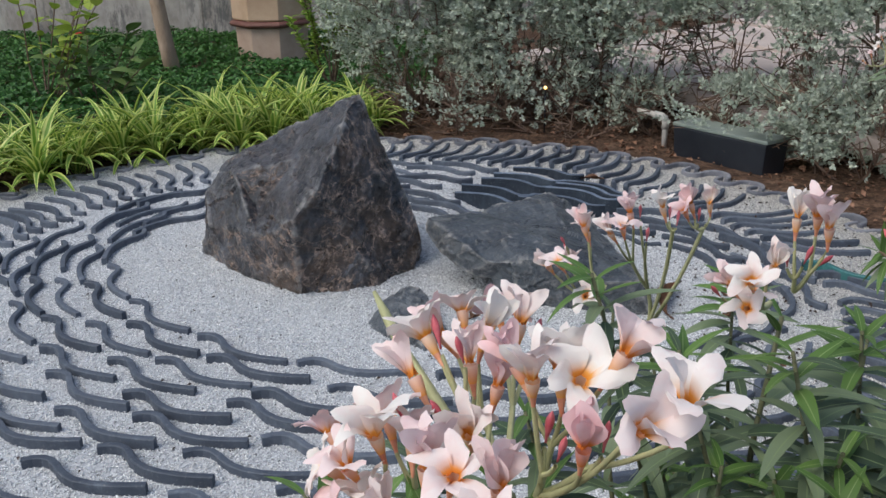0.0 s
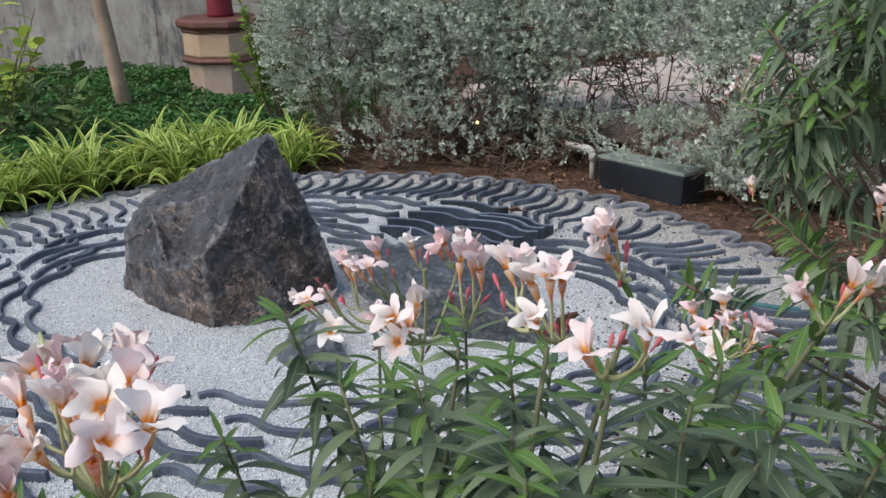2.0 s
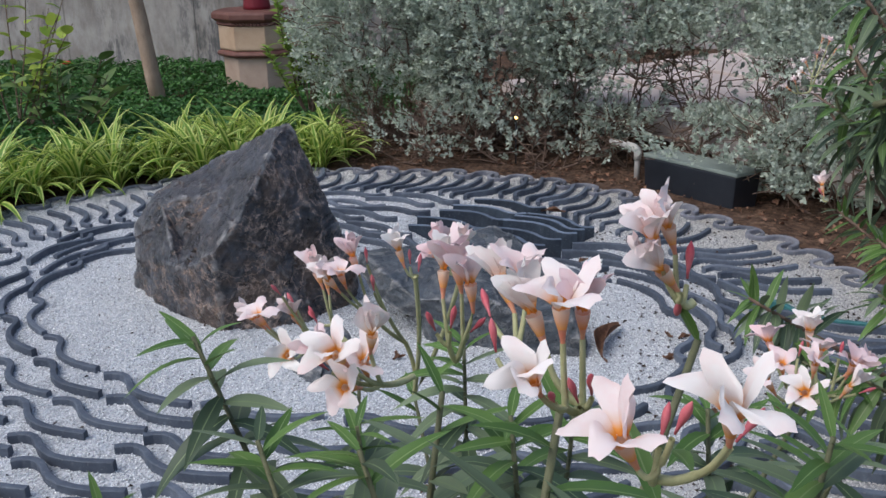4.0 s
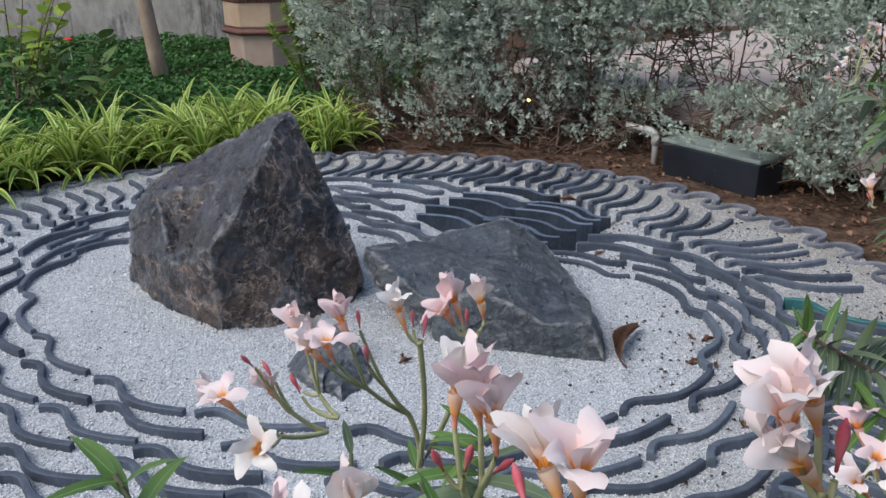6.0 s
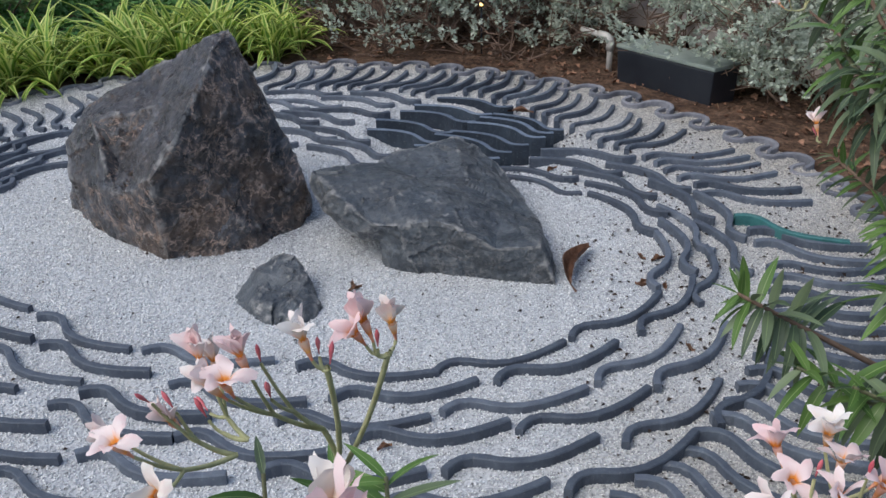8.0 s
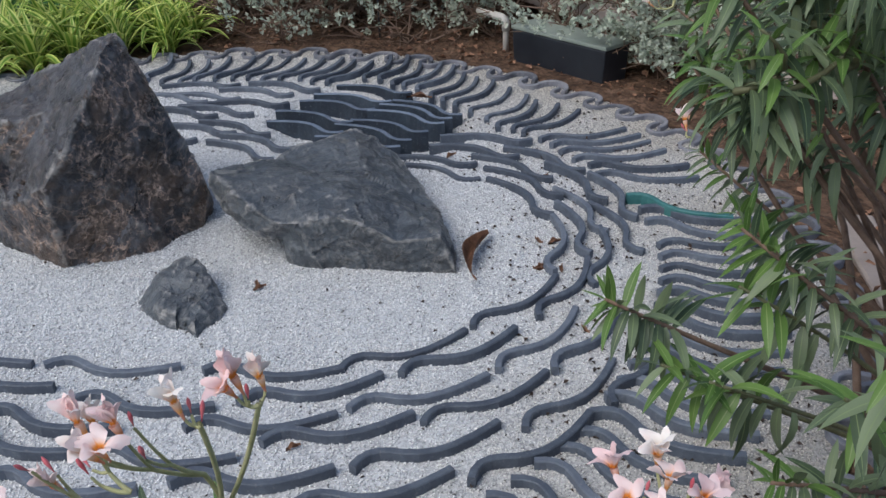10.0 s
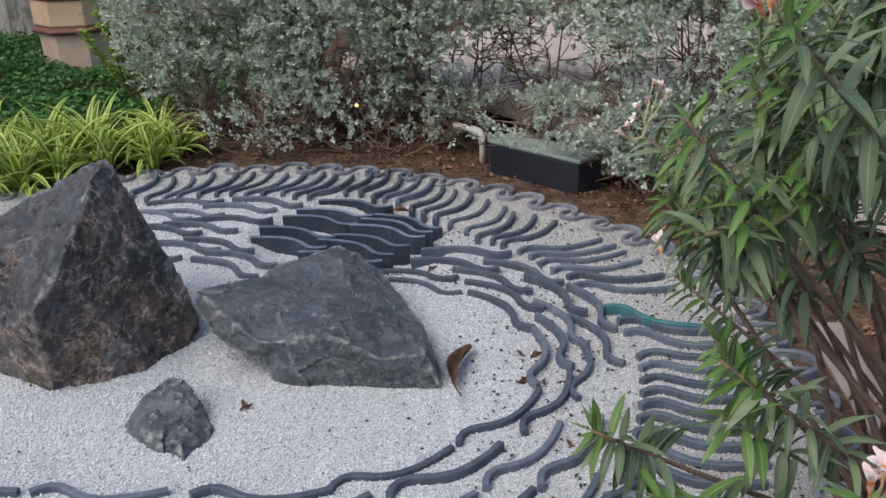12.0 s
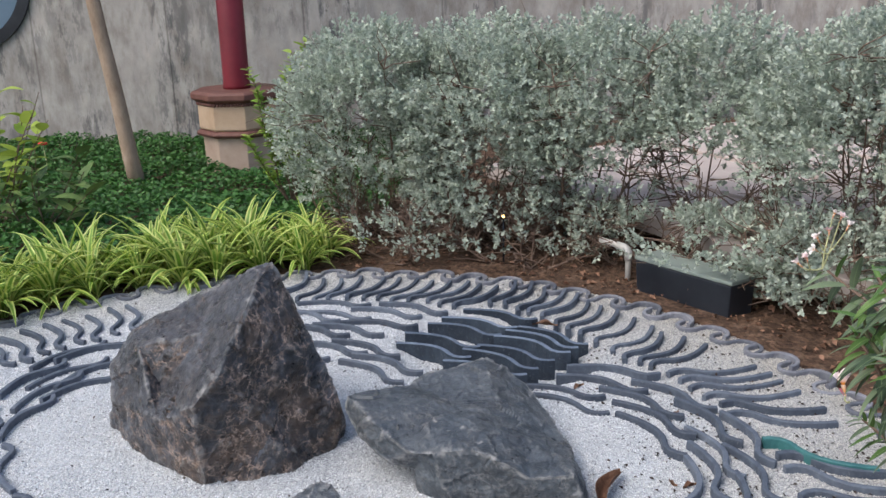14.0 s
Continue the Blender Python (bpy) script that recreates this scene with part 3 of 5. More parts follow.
rock("flat_rock", dict(
    a=(-0.012, 2.605, 0.206), a2=(-0.016, 2.58, 0.165), a3=(0.030, 2.50, 0.130), a4=(0.11, 2.435, 0.092), f1=(0.079, 2.46, 0.180), f2=(0.19, 2.39, 0.134), f3=(0.234, 2.37, 0.146), f4=(0.323, 2.36, 0.164),
    f5=(0.43, 2.33, 0.139), f6=(0.488, 2.315, 0.110), f7=(0.596, 2.315, 0.117), m1=(0.197, 2.55, 0.196), m2=(0.40, 2.65, 0.160), m3=(0.50, 2.50, 0.112), m4=(0.33, 2.50, 0.176),
    hl=(0.122, 2.70, 0.182), h0=(0.15, 2.76, 0.160), h1=(0.20, 2.82, 0.172), h2=(0.298, 2.86, 0.176), h3=(0.372, 2.88, 0.196), h4=(0.449, 2.86, 0.165), h5=(0.498, 2.82, 0.135),
    i1=(0.25, 2.70, 0.155), r1=(0.556, 2.72, 0.092), r2=(0.606, 2.56, 0.070), r3=(0.634, 2.36, 0.060), u1=(0.188, 2.415, 0.075),
    u2=(0.19, 2.46, -0.03), u3=(0.212, 2.40, -0.03), u4=(0.31, 2.355, -0.03), u5=(0.448, 2.345, -0.03), u6=(0.645, 2.298, -0.03), u7=(0.645, 2.40, -0.03), u8=(0.60, 2.60, -0.03),
    u9=(0.50, 2.75, -0.03), u10=(0.35, 2.78, -0.03), u11=(0.22, 2.62, -0.03), v1=(0.10, 2.66, 0.10), uq=(0.20, 2.53, 0.080)),
    "a-a2-f1 a-f1-m1 f1-f2-m1 f2-f3-m1 f3-f4-m1 f4-m4-m1 m1-m4-i1 m4-m2-i1 m1-i1-hl a-m1-hl hl-i1-h0 h0-i1-h1 h1-i1-h2 h2-i1-m2 h2-m2-h3 h3-m2-h4 h4-m2-h5 h5-m2-r1 r1-m2-m3 r1-m3-r2 m4-m3-m2 m4-f4-f5 m4-f5-m3 "
    "f5-f6-m3 f6-f7-m3 m3-f7-r2 r2-f7-r3 a2-a3-f1 a3-a4-f1 f1-a4-f2 a4-u1-f2 f2-u1-f3 u1-u3-f3 f3-u3-u4 f3-u4-f4 f4-u4-u5 f4-u5-f5 f5-u5-f6 f6-u5-u6 f6-u6-f7 f7-u6-r3 u6-u7-r3 r3-u7-r2 u7-u8-r2 r2-u8-r1 u8-u9-r1 "
    "r1-u9-h5 u9-h4-h5 u9-u10-h4 u10-h3-h4 u10-h2-h3 u10-h1-h2 v1-h0-h1 v1-hl-h0 a-hl-v1 a-v1-a2 a2-v1-a3 a3-v1-a4 a4-v1-uq v1-u11-uq uq-u11-u2 uq-u2-u1 a4-uq-u1 u1-u2-u3 v1-h1-u10 v1-u10-u11 u2-u3-u4-u5-u6-u7-u8-u9-u10-u11",
    ROCK_GREY, "low slab-like charcoal rock with an overhanging end on white gravel", 2.3, rough=0.0055, step=0.0095, grain=(0.75, 1.0, 1.35))
rock("small_rock", [(-0.178, 2.238, 0.004), (-0.172, 2.236, -0.02), (-0.112, 2.195, -0.02), (-0.082, 2.105, -0.02), (0.012, 2.055, -0.02), (0.042, 2.085, -0.02), (0.070, 2.195, -0.02), (0.034, 2.30, -0.02), (-0.11, 2.36, -0.02),
                    (-0.150, 2.255, 0.030), (-0.108, 2.295, 0.066), (-0.068, 2.325, 0.082), (-0.050, 2.340, 0.088), (-0.018, 2.325, 0.086), (0.010, 2.25, 0.066), (-0.085, 2.175, 0.045), (0.010, 2.085, 0.034), (0.055, 2.19, 0.036)],
     None, ROCK_GREY, "small angular dark grey rock lying on white gravel", 5.1, rough=0.006, step=0.008, grain=(0.8, 1, 1.6), chips=((14, 0.4, 0.012, 0.9), (60, 0.25, 0.005, 0.7)))

# ---- roof tiles on edge ----
TILE_LENGTH, TILE_THICK, TILE_TOP = 0.308, 0.0165, 0.034


def tile_mesh(name, depth, mat):
    """An S-shaped clay roof tile standing on edge; its origin is the hooked end, x runs along it, its top is at z = 0."""
    shape = [(0.0, -0.003), (0.06, 0.010), (0.13, 0.017), (0.20, 0.015), (0.27, 0.005), (0.34, -0.009), (0.42, -0.020), (0.52, -0.027), (0.64, -0.027), (0.78, -0.020), (0.90, -0.010), (1.0, 0.0)]
    pts = [Vector((u * TILE_LENGTH, w * 1.08)) for u, w in shape]
    bm = bmesh.new()
    rows = []
    for i, p in enumerate(pts):
        d = (pts[min(i + 1, len(pts) - 1)] - pts[max(i - 1, 0)]).normalized()
        q = Vector((-d.y, d.x)) * TILE_THICK / 2
        e = 0.0022
        rows.append([bm.verts.new((*(p + q * k), z)) for k, z in ((1, -depth), (1, -e), (0.74, 0), (-0.74, 0), (-1, -e), (-1, -depth))])
    for a, b in zip(rows, rows[1:]):
        for k in range(5):
            bm.faces.new((a[k], b[k], b[k + 1], a[k + 1]))
    bm.faces.new(rows[0])
    bm.faces.new(rows[-1][::-1])
    bmesh.ops.recalc_face_normals(bm, faces=bm.faces)
    me = bpy.data.meshes.new(name)
    bm.to_mesh(me)
    bm.free()
    me.materials.append(mat)
    return me


TILE_MESH = tile_mesh("roof_tile", 0.11, TILE)
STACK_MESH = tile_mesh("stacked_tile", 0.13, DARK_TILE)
# Faces that look up are coloured paler than the sides, as if lit.
STACK_MESH.materials.append(TOPLIT_TILE)
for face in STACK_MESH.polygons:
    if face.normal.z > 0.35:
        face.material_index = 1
rng = random.Random(7)


def lay(parent, x, y, heading, top=TILE_TOP, me=None, name="roof_tile", jitter=1.0):
    ob = new(name, me or TILE_MESH)
    ob.parent = parent
    ob.matrix_basis = pose(x, y, top + rng.uniform(-0.005, 0.004) * jitter, rng.uniform(-2.5, 2.5) * jitter, rng.uniform(-0.8, 0.8) * jitter, heading)
    return ob


INNER_ROW = [(-0.61, 2.14, -28), (-0.88, 2.37, -40), (-1.05, 2.65, -59), (-1.05, 2.98, -95), (-0.87, 3.17, -131), (-0.31, 1.99, -6), (
    0.05, 1.93, -4), (0.35, 1.91, 22), (0.65, 2.04, 41), (0.88, 2.26, 81), (0.93, 2.57, 121), (0.75, 2.84, 154)]
SECOND_ROW = [(-0.55, 2.01, -21), (-0.83, 2.21, -35), (-1.06, 2.49, -49), (-1.15, 2.81, -77), (-1.03, 3.16, -110), (-0.99, 3.29, -126), (
    -0.21, 1.86, -11), (0.14, 1.81, 12), (0.48, 1.87, 29), (0.81, 2.06, 57), (0.99, 2.34, 97), (0.98, 2.69, 133), (0.75, 2.95, 164)]
THIRD_ROW = [(-0.68, 2.00, -25), (-0.95, 2.22, -38), (-1.17, 2.53, -56), (-1.22, 2.92, -84), (-1.13, 3.26, -109), (-0.93, 3.31, -117), (
    -0.39, 1.83, -15), (0.04, 1.74, 3), (0.37, 1.77, 15), (0.69, 1.87, 46), (0.97, 2.19, 76), (1.06, 2.46, 108), (0.97, 2.81, 138), (0.89, 2.99, 156)]
FOURTH_ROW = [(-0.80, 1.99, -29), (-1.09, 2.25, -39), (-1.25, 2.53, -60), (-1.29, 2.86, -84), (-1.31, 3.06, -95), (-1.06, 3.45, -123), (
    -0.94, 3.46, -138), (-0.44, 1.79, -20), (-0.15, 1.69, -8), (0.20, 1.68, 10), (0.52, 1.71, 27), (0.81, 1.85, 51), (1.10, 2.64, 116), (
    1.08, 2.86, 138), (0.95, 3.11, 167), (1.13, 2.34, 106)]
FIFTH_ROW = [(-1.01, 2.06, -32), (-1.23, 2.35, -54), (-1.49, 2.74, -53), (-0.70, 1.82, -20), (-1.34, 2.70, -71), (-1.41, 2.90, -83), (
    -0.32, 1.63, -11), (0.04, 1.58, 2), (0.38, 1.59, 19), (0.72, 1.67, 43), (0.91, 1.72, 58), (1.16, 2.53, 104)]
SIXTH_ROW = [(-0.64, 1.72, -19), (-0.93, 1.92, -31), (-1.27, 2.18, -37), (-0.83, 1.74, -25), (-1.15, 1.96, -31), (-0.48, 1.58, -14), (
    0.27, 1.49, 14), (0.60, 1.53, 33)]
SEVENTH_ROW = [(-0.67, 1.59, -22), (-0.81, 1.53, -16), (-1.07, 1.80, -25), (-1.01, 1.69, -16), (-0.94, 1.50, -21), (-0.25, 1.45, -14), (
    -0.46, 1.42, -16)]
BACK_ROWS = [(-0.10, 3.82, 177), (0.22, 3.71, 158), (0.12, 3.68, 163), (-0.08, 3.67, 166), (-0.20, 3.65, 157), (0.11, 3.58, 173), (
    -0.01, 3.49, 160), (-0.14, 3.49, 162), (0.07, 3.28, 150), (-0.05, 3.31, 160), (0.10, 3.06, 142), (0.16, 3.14, 149), (-0.18, 3.27, 173)]
STACK = [(0.32, 3.27, 153), (0.35, 3.36, 155), (0.43, 3.48, 156), (0.49, 3.54, 160), (0.57, 3.63, 159), (0.51, 3.12, 158), (0.55, 3.15, 147), (
    0.61, 3.23, 150), (0.67, 3.30, 150), (0.70, 3.33, 145), (0.74, 3.38, 142)]
RAYS_BACK = [(-0.48, 3.93, 83), (-0.41, 3.86, 79), (-0.34, 3.86, 77), (-0.29, 3.89, 70), (-0.21, 3.89, 65), (-0.14, 3.89, 65), (-0.08, 3.89, 61), (
    -0.02, 3.85, 59), (0.05, 3.85, 57), (0.13, 3.85, 57), (0.18, 3.80, 57), (0.24, 3.78, 54), (0.39, 3.81, 69), (0.45, 3.79, 67), (0.50, 3.71, 67), (
    0.54, 3.71, 58), (0.59, 3.65, 58), (0.64, 3.57, 61)]
RAYS_RIGHT = [(0.68, 3.52, 60), (0.72, 3.46, 56), (0.77, 3.39, 55), (0.82, 3.31, 54), (0.85, 3.23, 56), (0.90, 3.21, 50), (0.93, 3.18, 41), (
    0.98, 3.13, 10), (1.01, 3.08, 7), (1.03, 3.02, 8), (1.06, 2.95, 6), (1.10, 2.90, -8), (1.11, 2.84, -14), (1.18, 2.58, -20), (
    1.18, 2.51, -24)]
TEAL_AT = (1.16, 2.65, -34)
RAYS_LEFT = [(-1.46, 2.83, 145), (-1.44, 2.90, 138), (-1.42, 2.97, 143), (-1.39, 3.03, 147), (-1.36, 3.09, 146), (-1.34, 3.16, 141), (
    -1.31, 3.24, 143), (-1.26, 3.27, 137), (-1.23, 3.34, 134), (-1.19, 3.38, 128), (-1.14, 3.44, 128), (-1.09, 3.46, 121), (-1.04, 3.52, 118), (
    -0.98, 3.56, 118)]
for rows, label in ((INNER_ROW, "innermost ring of curved dark roof tiles set on edge"), (SECOND_ROW, "second ring of curved dark roof tiles set on edge"),
                    (THIRD_ROW, "third ring of curved dark roof tiles set on edge"), (FOURTH_ROW, "fourth ring of curved dark roof tiles set on edge"),
                    (FIFTH_ROW, "fifth ring of curved dark roof tiles set on edge"), (SIXTH_ROW, "sixth ring of curved dark roof tiles set on edge"),
                    (SEVENTH_ROW, "outer ring of curved dark roof tiles set on edge"), (BACK_ROWS, "rows of curved dark roof tiles behind the boulder"),
                    (RAYS_BACK + RAYS_RIGHT + RAYS_LEFT, "fan of dark roof tiles pointing outwards in the gravel")):
    ring = empty("tile_ring", (0, 0, 0), label, "tile ring", "tile rings in the gravel")
    for x, y, heading in rows:
        lay(ring, x, y, heading)
    if rows[0] == RAYS_BACK[0]:
        for k in range(24):
            a = radians(-12.5 - 2.62 * k)
            r = 1.345 + 0.0032 * k
            lay(ring, -0.135 + r * math.cos(a), 2.665 + r * math.sin(a), math.degrees(a) + 12)

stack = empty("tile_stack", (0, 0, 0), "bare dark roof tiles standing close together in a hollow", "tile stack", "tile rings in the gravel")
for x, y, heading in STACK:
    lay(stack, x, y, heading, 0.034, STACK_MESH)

edging = empty("tile_edging", (0, 0, 0), "wavy edging of overlapping grey roof tiles round the gravel", "edging", "tile rings in the gravel")


EDGE_RADIUS, EDGE_COUNT = 1.765, 69


def edging_mesh():
    """A hooked clay tile on edge: a U that opens outwards (+y), then an arc that ends inside the next U; its top is at z = 0."""
    pitch = 2 * math.pi * EDGE_RADIUS / EDGE_COUNT
    pts = [Vector((-0.041, 0.024))] + [Vector((0.041 * math.cos(a), -0.004 + 0.043 * math.sin(a))) for a in [radians(180 + 18 * k) for k in range(11)]]
    pts += [Vector((pitch * x, y)) for x, y in ((0.275, 0.022), (0.34, 0.040), (0.44, 0.053), (0.56, 0.058), (0.70, 0.056), (0.83, 0.047), (0.93, 0.030), (0.99, 0.008), (1.0, -0.012))]
    bm = bmesh.new()
    rows = []
    for i, p in enumerate(pts):
        d = (pts[min(i + 1, len(pts) - 1)] - pts[max(i - 1, 0)]).normalized()
        q = Vector((-d.y, d.x)) * 0.0075
        rows.append([bm.verts.new((*(p + q * k), z)) for k, z in ((1, -0.10), (1, -0.003), (0.7, 0), (-0.7, 0), (-1, -0.003), (-1, -0.10))])
    for a, b in zip(rows, rows[1:]):
        for k in range(5):
            bm.faces.new((a[k], b[k], b[k + 1], a[k + 1]))
    bm.faces.new(rows[0])
    bm.faces.new(rows[-1][::-1])
    bmesh.ops.recalc_face_normals(bm, faces=bm.faces)
    me = bpy.data.meshes.new("edging_tile")
    bm.to_mesh(me)
    bm.free()
    me.materials.append(EDGE_TILE)
    return me


EDGE_MESH = edging_mesh()
for k in range(EDGE_COUNT):
    a = 360 * k / EDGE_COUNT + 2
    if 210 < a < 312:
        continue
    r = EDGE_RADIUS + 0.062 * max(0.0, math.cos(radians(min(90, abs((a + 180) % 360 - 180 + 24) * 1.5)))) + rng.uniform(-0.008, 0.008)
    lay(edging, BED.x + r * math.cos(radians(a)), BED.y + r * math.sin(radians(a)), a - 90 + rng.uniform(-4, 4), 0.028, EDGE_MESH, "edging_tile")


def build_kerb():
    bm = bmesh.new()
    lo = [Vector(p) for p in ((1.615, 1.70), (1.625, 2.03), (1.665, 2.28), (1.72, 2.50))]
    rows = []
    for i, p in enumerate(lo):
        d = (lo[min(i + 1, 3)] - lo[max(i - 1, 0)]).normalized()
        o = Vector((d.y, -d.x)) * 0.10
        rows.append([bm.verts.new((*(p + o * k), z)) for k, z in ((0, -0.10), (0, 0.014), (0.06, 0.020), (0.94, 0.020), (1, 0.014), (1, -0.10))])
    for a, b in zip(rows, rows[1:]):
        for k in range(5):
            bm.faces.new((a[k], b[k], b[k + 1], a[k + 1]))
    bm.faces.new(rows[0])
    bm.faces.new(rows[-1][::-1])
    bmesh.ops.recalc_face_normals(bm, faces=bm.faces)
    tagged(part("kerb", bm, KERB), "pale concrete kerb along the outside of the bed", "kerb", kind="structure")


build_kerb()

# ---- background: pedestal, column, tree, box, pipe ----
def build_pedestal(x, y):
    ped = empty("pedestal", (x, y, -0.03), "octagonal cream pedestal with maroon mouldings under a red column", "pedestal")
    k = 0.93 / math.cos(math.pi / 8)
    for name, prof, mat, label in (
            ("lower_block", [(0.275, -0.18), (0.275, 0.05), (0.280, 0.205)], PINKISH, "dusty pink lower block"),
            ("middle_moulding", [(0.285, 0.205), (0.315, 0.214), (0.328, 0.232), (0.315, 0.250), (0.298, 0.257)], MAROON, "maroon rounded moulding"),
            ("upper_block", [(0.288, 0.257), (0.300, 0.27), (0.300, 0.455)], CREAM, "cream upper block"),
            ("top_slab", [(0.305, 0.462), (0.32, 0.472), (0.345, 0.490), (0.345, 0.528), (0.325, 0.545)], MAROON, "maroon top slab")):
        bm = bmesh.new()
        lathe(bm, [(r * k, z) for r, z in prof], 8, 0.5)
        part(name, softened(bm, 0.004, 1), mat, ped, label)
    for i in range(8):
        a = math.pi / 4 * i
        c = Vector((math.cos(a), math.sin(a), 0)) * 0.281
        side = Vector((-math.sin(a), math.cos(a), 0))
        bm = bmesh.new()
        for j in range(9):
            p = c + side * (-0.104 + 0.026 * j)
            bmesh.ops.create_uvsphere(bm, u_segments=7, v_segments=5, radius=0.014, matrix=Matrix.Translation((p.x, p.y, 0.452)))
        part("scalloped_trim", bm, MAROON, ped, smooth=True)
    bm = bmesh.new()
    lathe(bm, [(0.102, 0.544), (0.102, 0.57), (0.098, 0.60), (0.098, 3.55)], 20)
    column = part("column", bm, RED_PAINT, None, smooth=True)
    column.location = (x, y, -0.03)
    tagged(column, "dark red painted round column on a pedestal", "column")


build_pedestal(-1.50, 7.26)


def leaf_shape(length, width, droop, fold=0.25, n=6, tip=1.0):
    """A lance-shaped leaf along y, with its midrib as the fold."""
    vs, ac = [], []
    for i in range(n + 1):
        u = i / n
        w = width * 0.5 * (math.sin(math.pi * min(1, u * 0.97 + 0.03) ** 0.75) ** 0.8) * (1 if u < 1 else 0)
        z = -droop * length * u * u
        y = length * (u - 0.18 * droop * u * u)
        for s in (-1, 0, 1):
            vs.append((s * w, y, z + abs(s) * w * fold))
            ac.append(abs(s))
    fs = []
    for i in range(n):
        for s in range(2):
            a = i * 3 + s
            fs.append((a, a + 1, a + 4, a + 3))
    return (vs, fs), np.array(ac, float)


def simple_leaf(length, width, fold=0.3):
    vs = [(0, 0, 0), (-width / 2, length * 0.5, width * fold), (0, length * 0.55, 0), (width / 2, length * 0.5, width * fold), (0, length, length * 0.06)]
    return (vs, [(0, 2, 1), (0, 3, 2), (1, 2, 4), (2, 3, 4)]), np.array([0, 1, 0, 1, 0.0])


def bent_line(a, b, sag, n=8, seed=0):
    a, b = Vector(a), Vector(b)
    r = random.Random(seed)
    side = Vector((r.uniform(-1, 1), r.uniform(-1, 1), 0)) * 0.03
    return [a.lerp(b, i / n) + Vector(sag) * math.sin(math.pi * i / n) + side * math.sin(2 * math.pi * i / n) for i in range(n + 1)]


def build_tree():
    tree = empty("tree", (-2.18, 6.75, 0), "young tree with a slender pale brown trunk by the wall", "tree")
    bm = bmesh.new()
    pts = [(0.045, 0, -0.20), (0.0, 0, 0.1), (-0.04, 0, 0.5), (-0.10, 0, 0.95), (-0.145, 0, 1.35), (-0.20, 0.02, 2.1), (-0.24, 0.02, 2.8), (-0.3, 0.05, 3.5)]
    tube(bm, pts, [0.064, 0.056, 0.052, 0.049, 0.047, 0.042, 0.034, 0.022], 12)
    part("trunk", bm, BARK, tree, smooth=True)
    r = random.Random(5)
    tips = []
    for k in range(6):
        a = k * 1.05
        s = Vector((-0.24, 0.02, 2.75 + 0.12 * k))
        e = s + Vector((math.cos(a) * 0.7, math.sin(a) * 0.7, 0.75))
        bm = bmesh.new()
        tube(bm, bent_line(s, e, (0, 0, 0.1), 6, k), [0.02, 0.018, 0.015, 0.012, 0.01, 0.008, 0.005], 6)
        part("limb", bm, BARK, tree, smooth=True)
        tips.append(e)
    g = np.random.default_rng(8)
    n = 5000
    c = np.array([list(tips[i]) for i in g.integers(0, 6, n)]) + g.normal(size=(n, 3)) * [0.32, 0.32, 0.24]
    sh, ac = simple_leaf(0.07, 0.03)
    me = many("crown", [sh], np.zeros(n, int), frames(g.normal(size=(n, 3)) + [0, 0, -0.2], g.random(n) * 6.3, 0.8 + 0.5 * g.random(n)), c, [ac])
    mesh_part("crown", me, IVY, tree)


build_tree()


def build_box():
    b = empty("storage_box", (1.18, 3.86, 0), "low black plastic box with a dusty grey-green lid on the soil", "box")
    base = [Vector(p) for p in ((1.005, 4.035), (1.315, 3.675), (1.43, 3.755), (1.125, 4.12))]

    def prism(grow, z0, z1, taper=0.0):
        bm = bmesh.new()
        c = sum(base, Vector((0, 0))) / 4
        lo = [bm.verts.new((*(c + (p - c) * (1 + grow - taper) - Vector((1.18, 3.86))), z0)) for p in base]
        hi = [bm.verts.new((*(c + (p - c) * (1 + grow) - Vector((1.18, 3.86))), z1)) for p in base]
        bm.faces.new(lo)
        bm.faces.new(hi[::-1])
        for i in range(4):
            bm.faces.new((lo[i], hi[i], hi[(i + 1) % 4], lo[(i + 1) % 4]))
        bmesh.ops.recalc_face_normals(bm, faces=bm.faces)
        return bm
    part("tub", softened(prism(0.0, -0.02, 0.138, 0.04), 0.006), BLACK_PLASTIC, b)
    part("lid", softened(prism(0.02, 0.139, 0.156), 0.005), LID_GREY, b, "dusty grey-green flat lid")
    p = empty("drain_pipe", (1.0, 4.20, 0), "weathered white plastic drain pipe with an elbow beside the box", "pipe")
    bm = bmesh.new()
    tube(bm, [(0, 0, -0.04), (0, 0, 0.115), (-0.004, 0.004, 0.130), (-0.016, 0.016, 0.138), (-0.045, 0.045, 0.141), (-0.11, 0.11, 0.148)], 0.013, 14)
    part("tube", bm, PVC, p, smooth=True)
    bm = bmesh.new()
    tube(bm, [(0, 0, 0.085), (0, 0, 0.117), (-0.004, 0.004, 0.131), (-0.016, 0.016, 0.139), (-0.045, 0.045, 0.142)], 0.0172, 14)
    part("elbow", bm, PVC, p, smooth=True)


build_box()


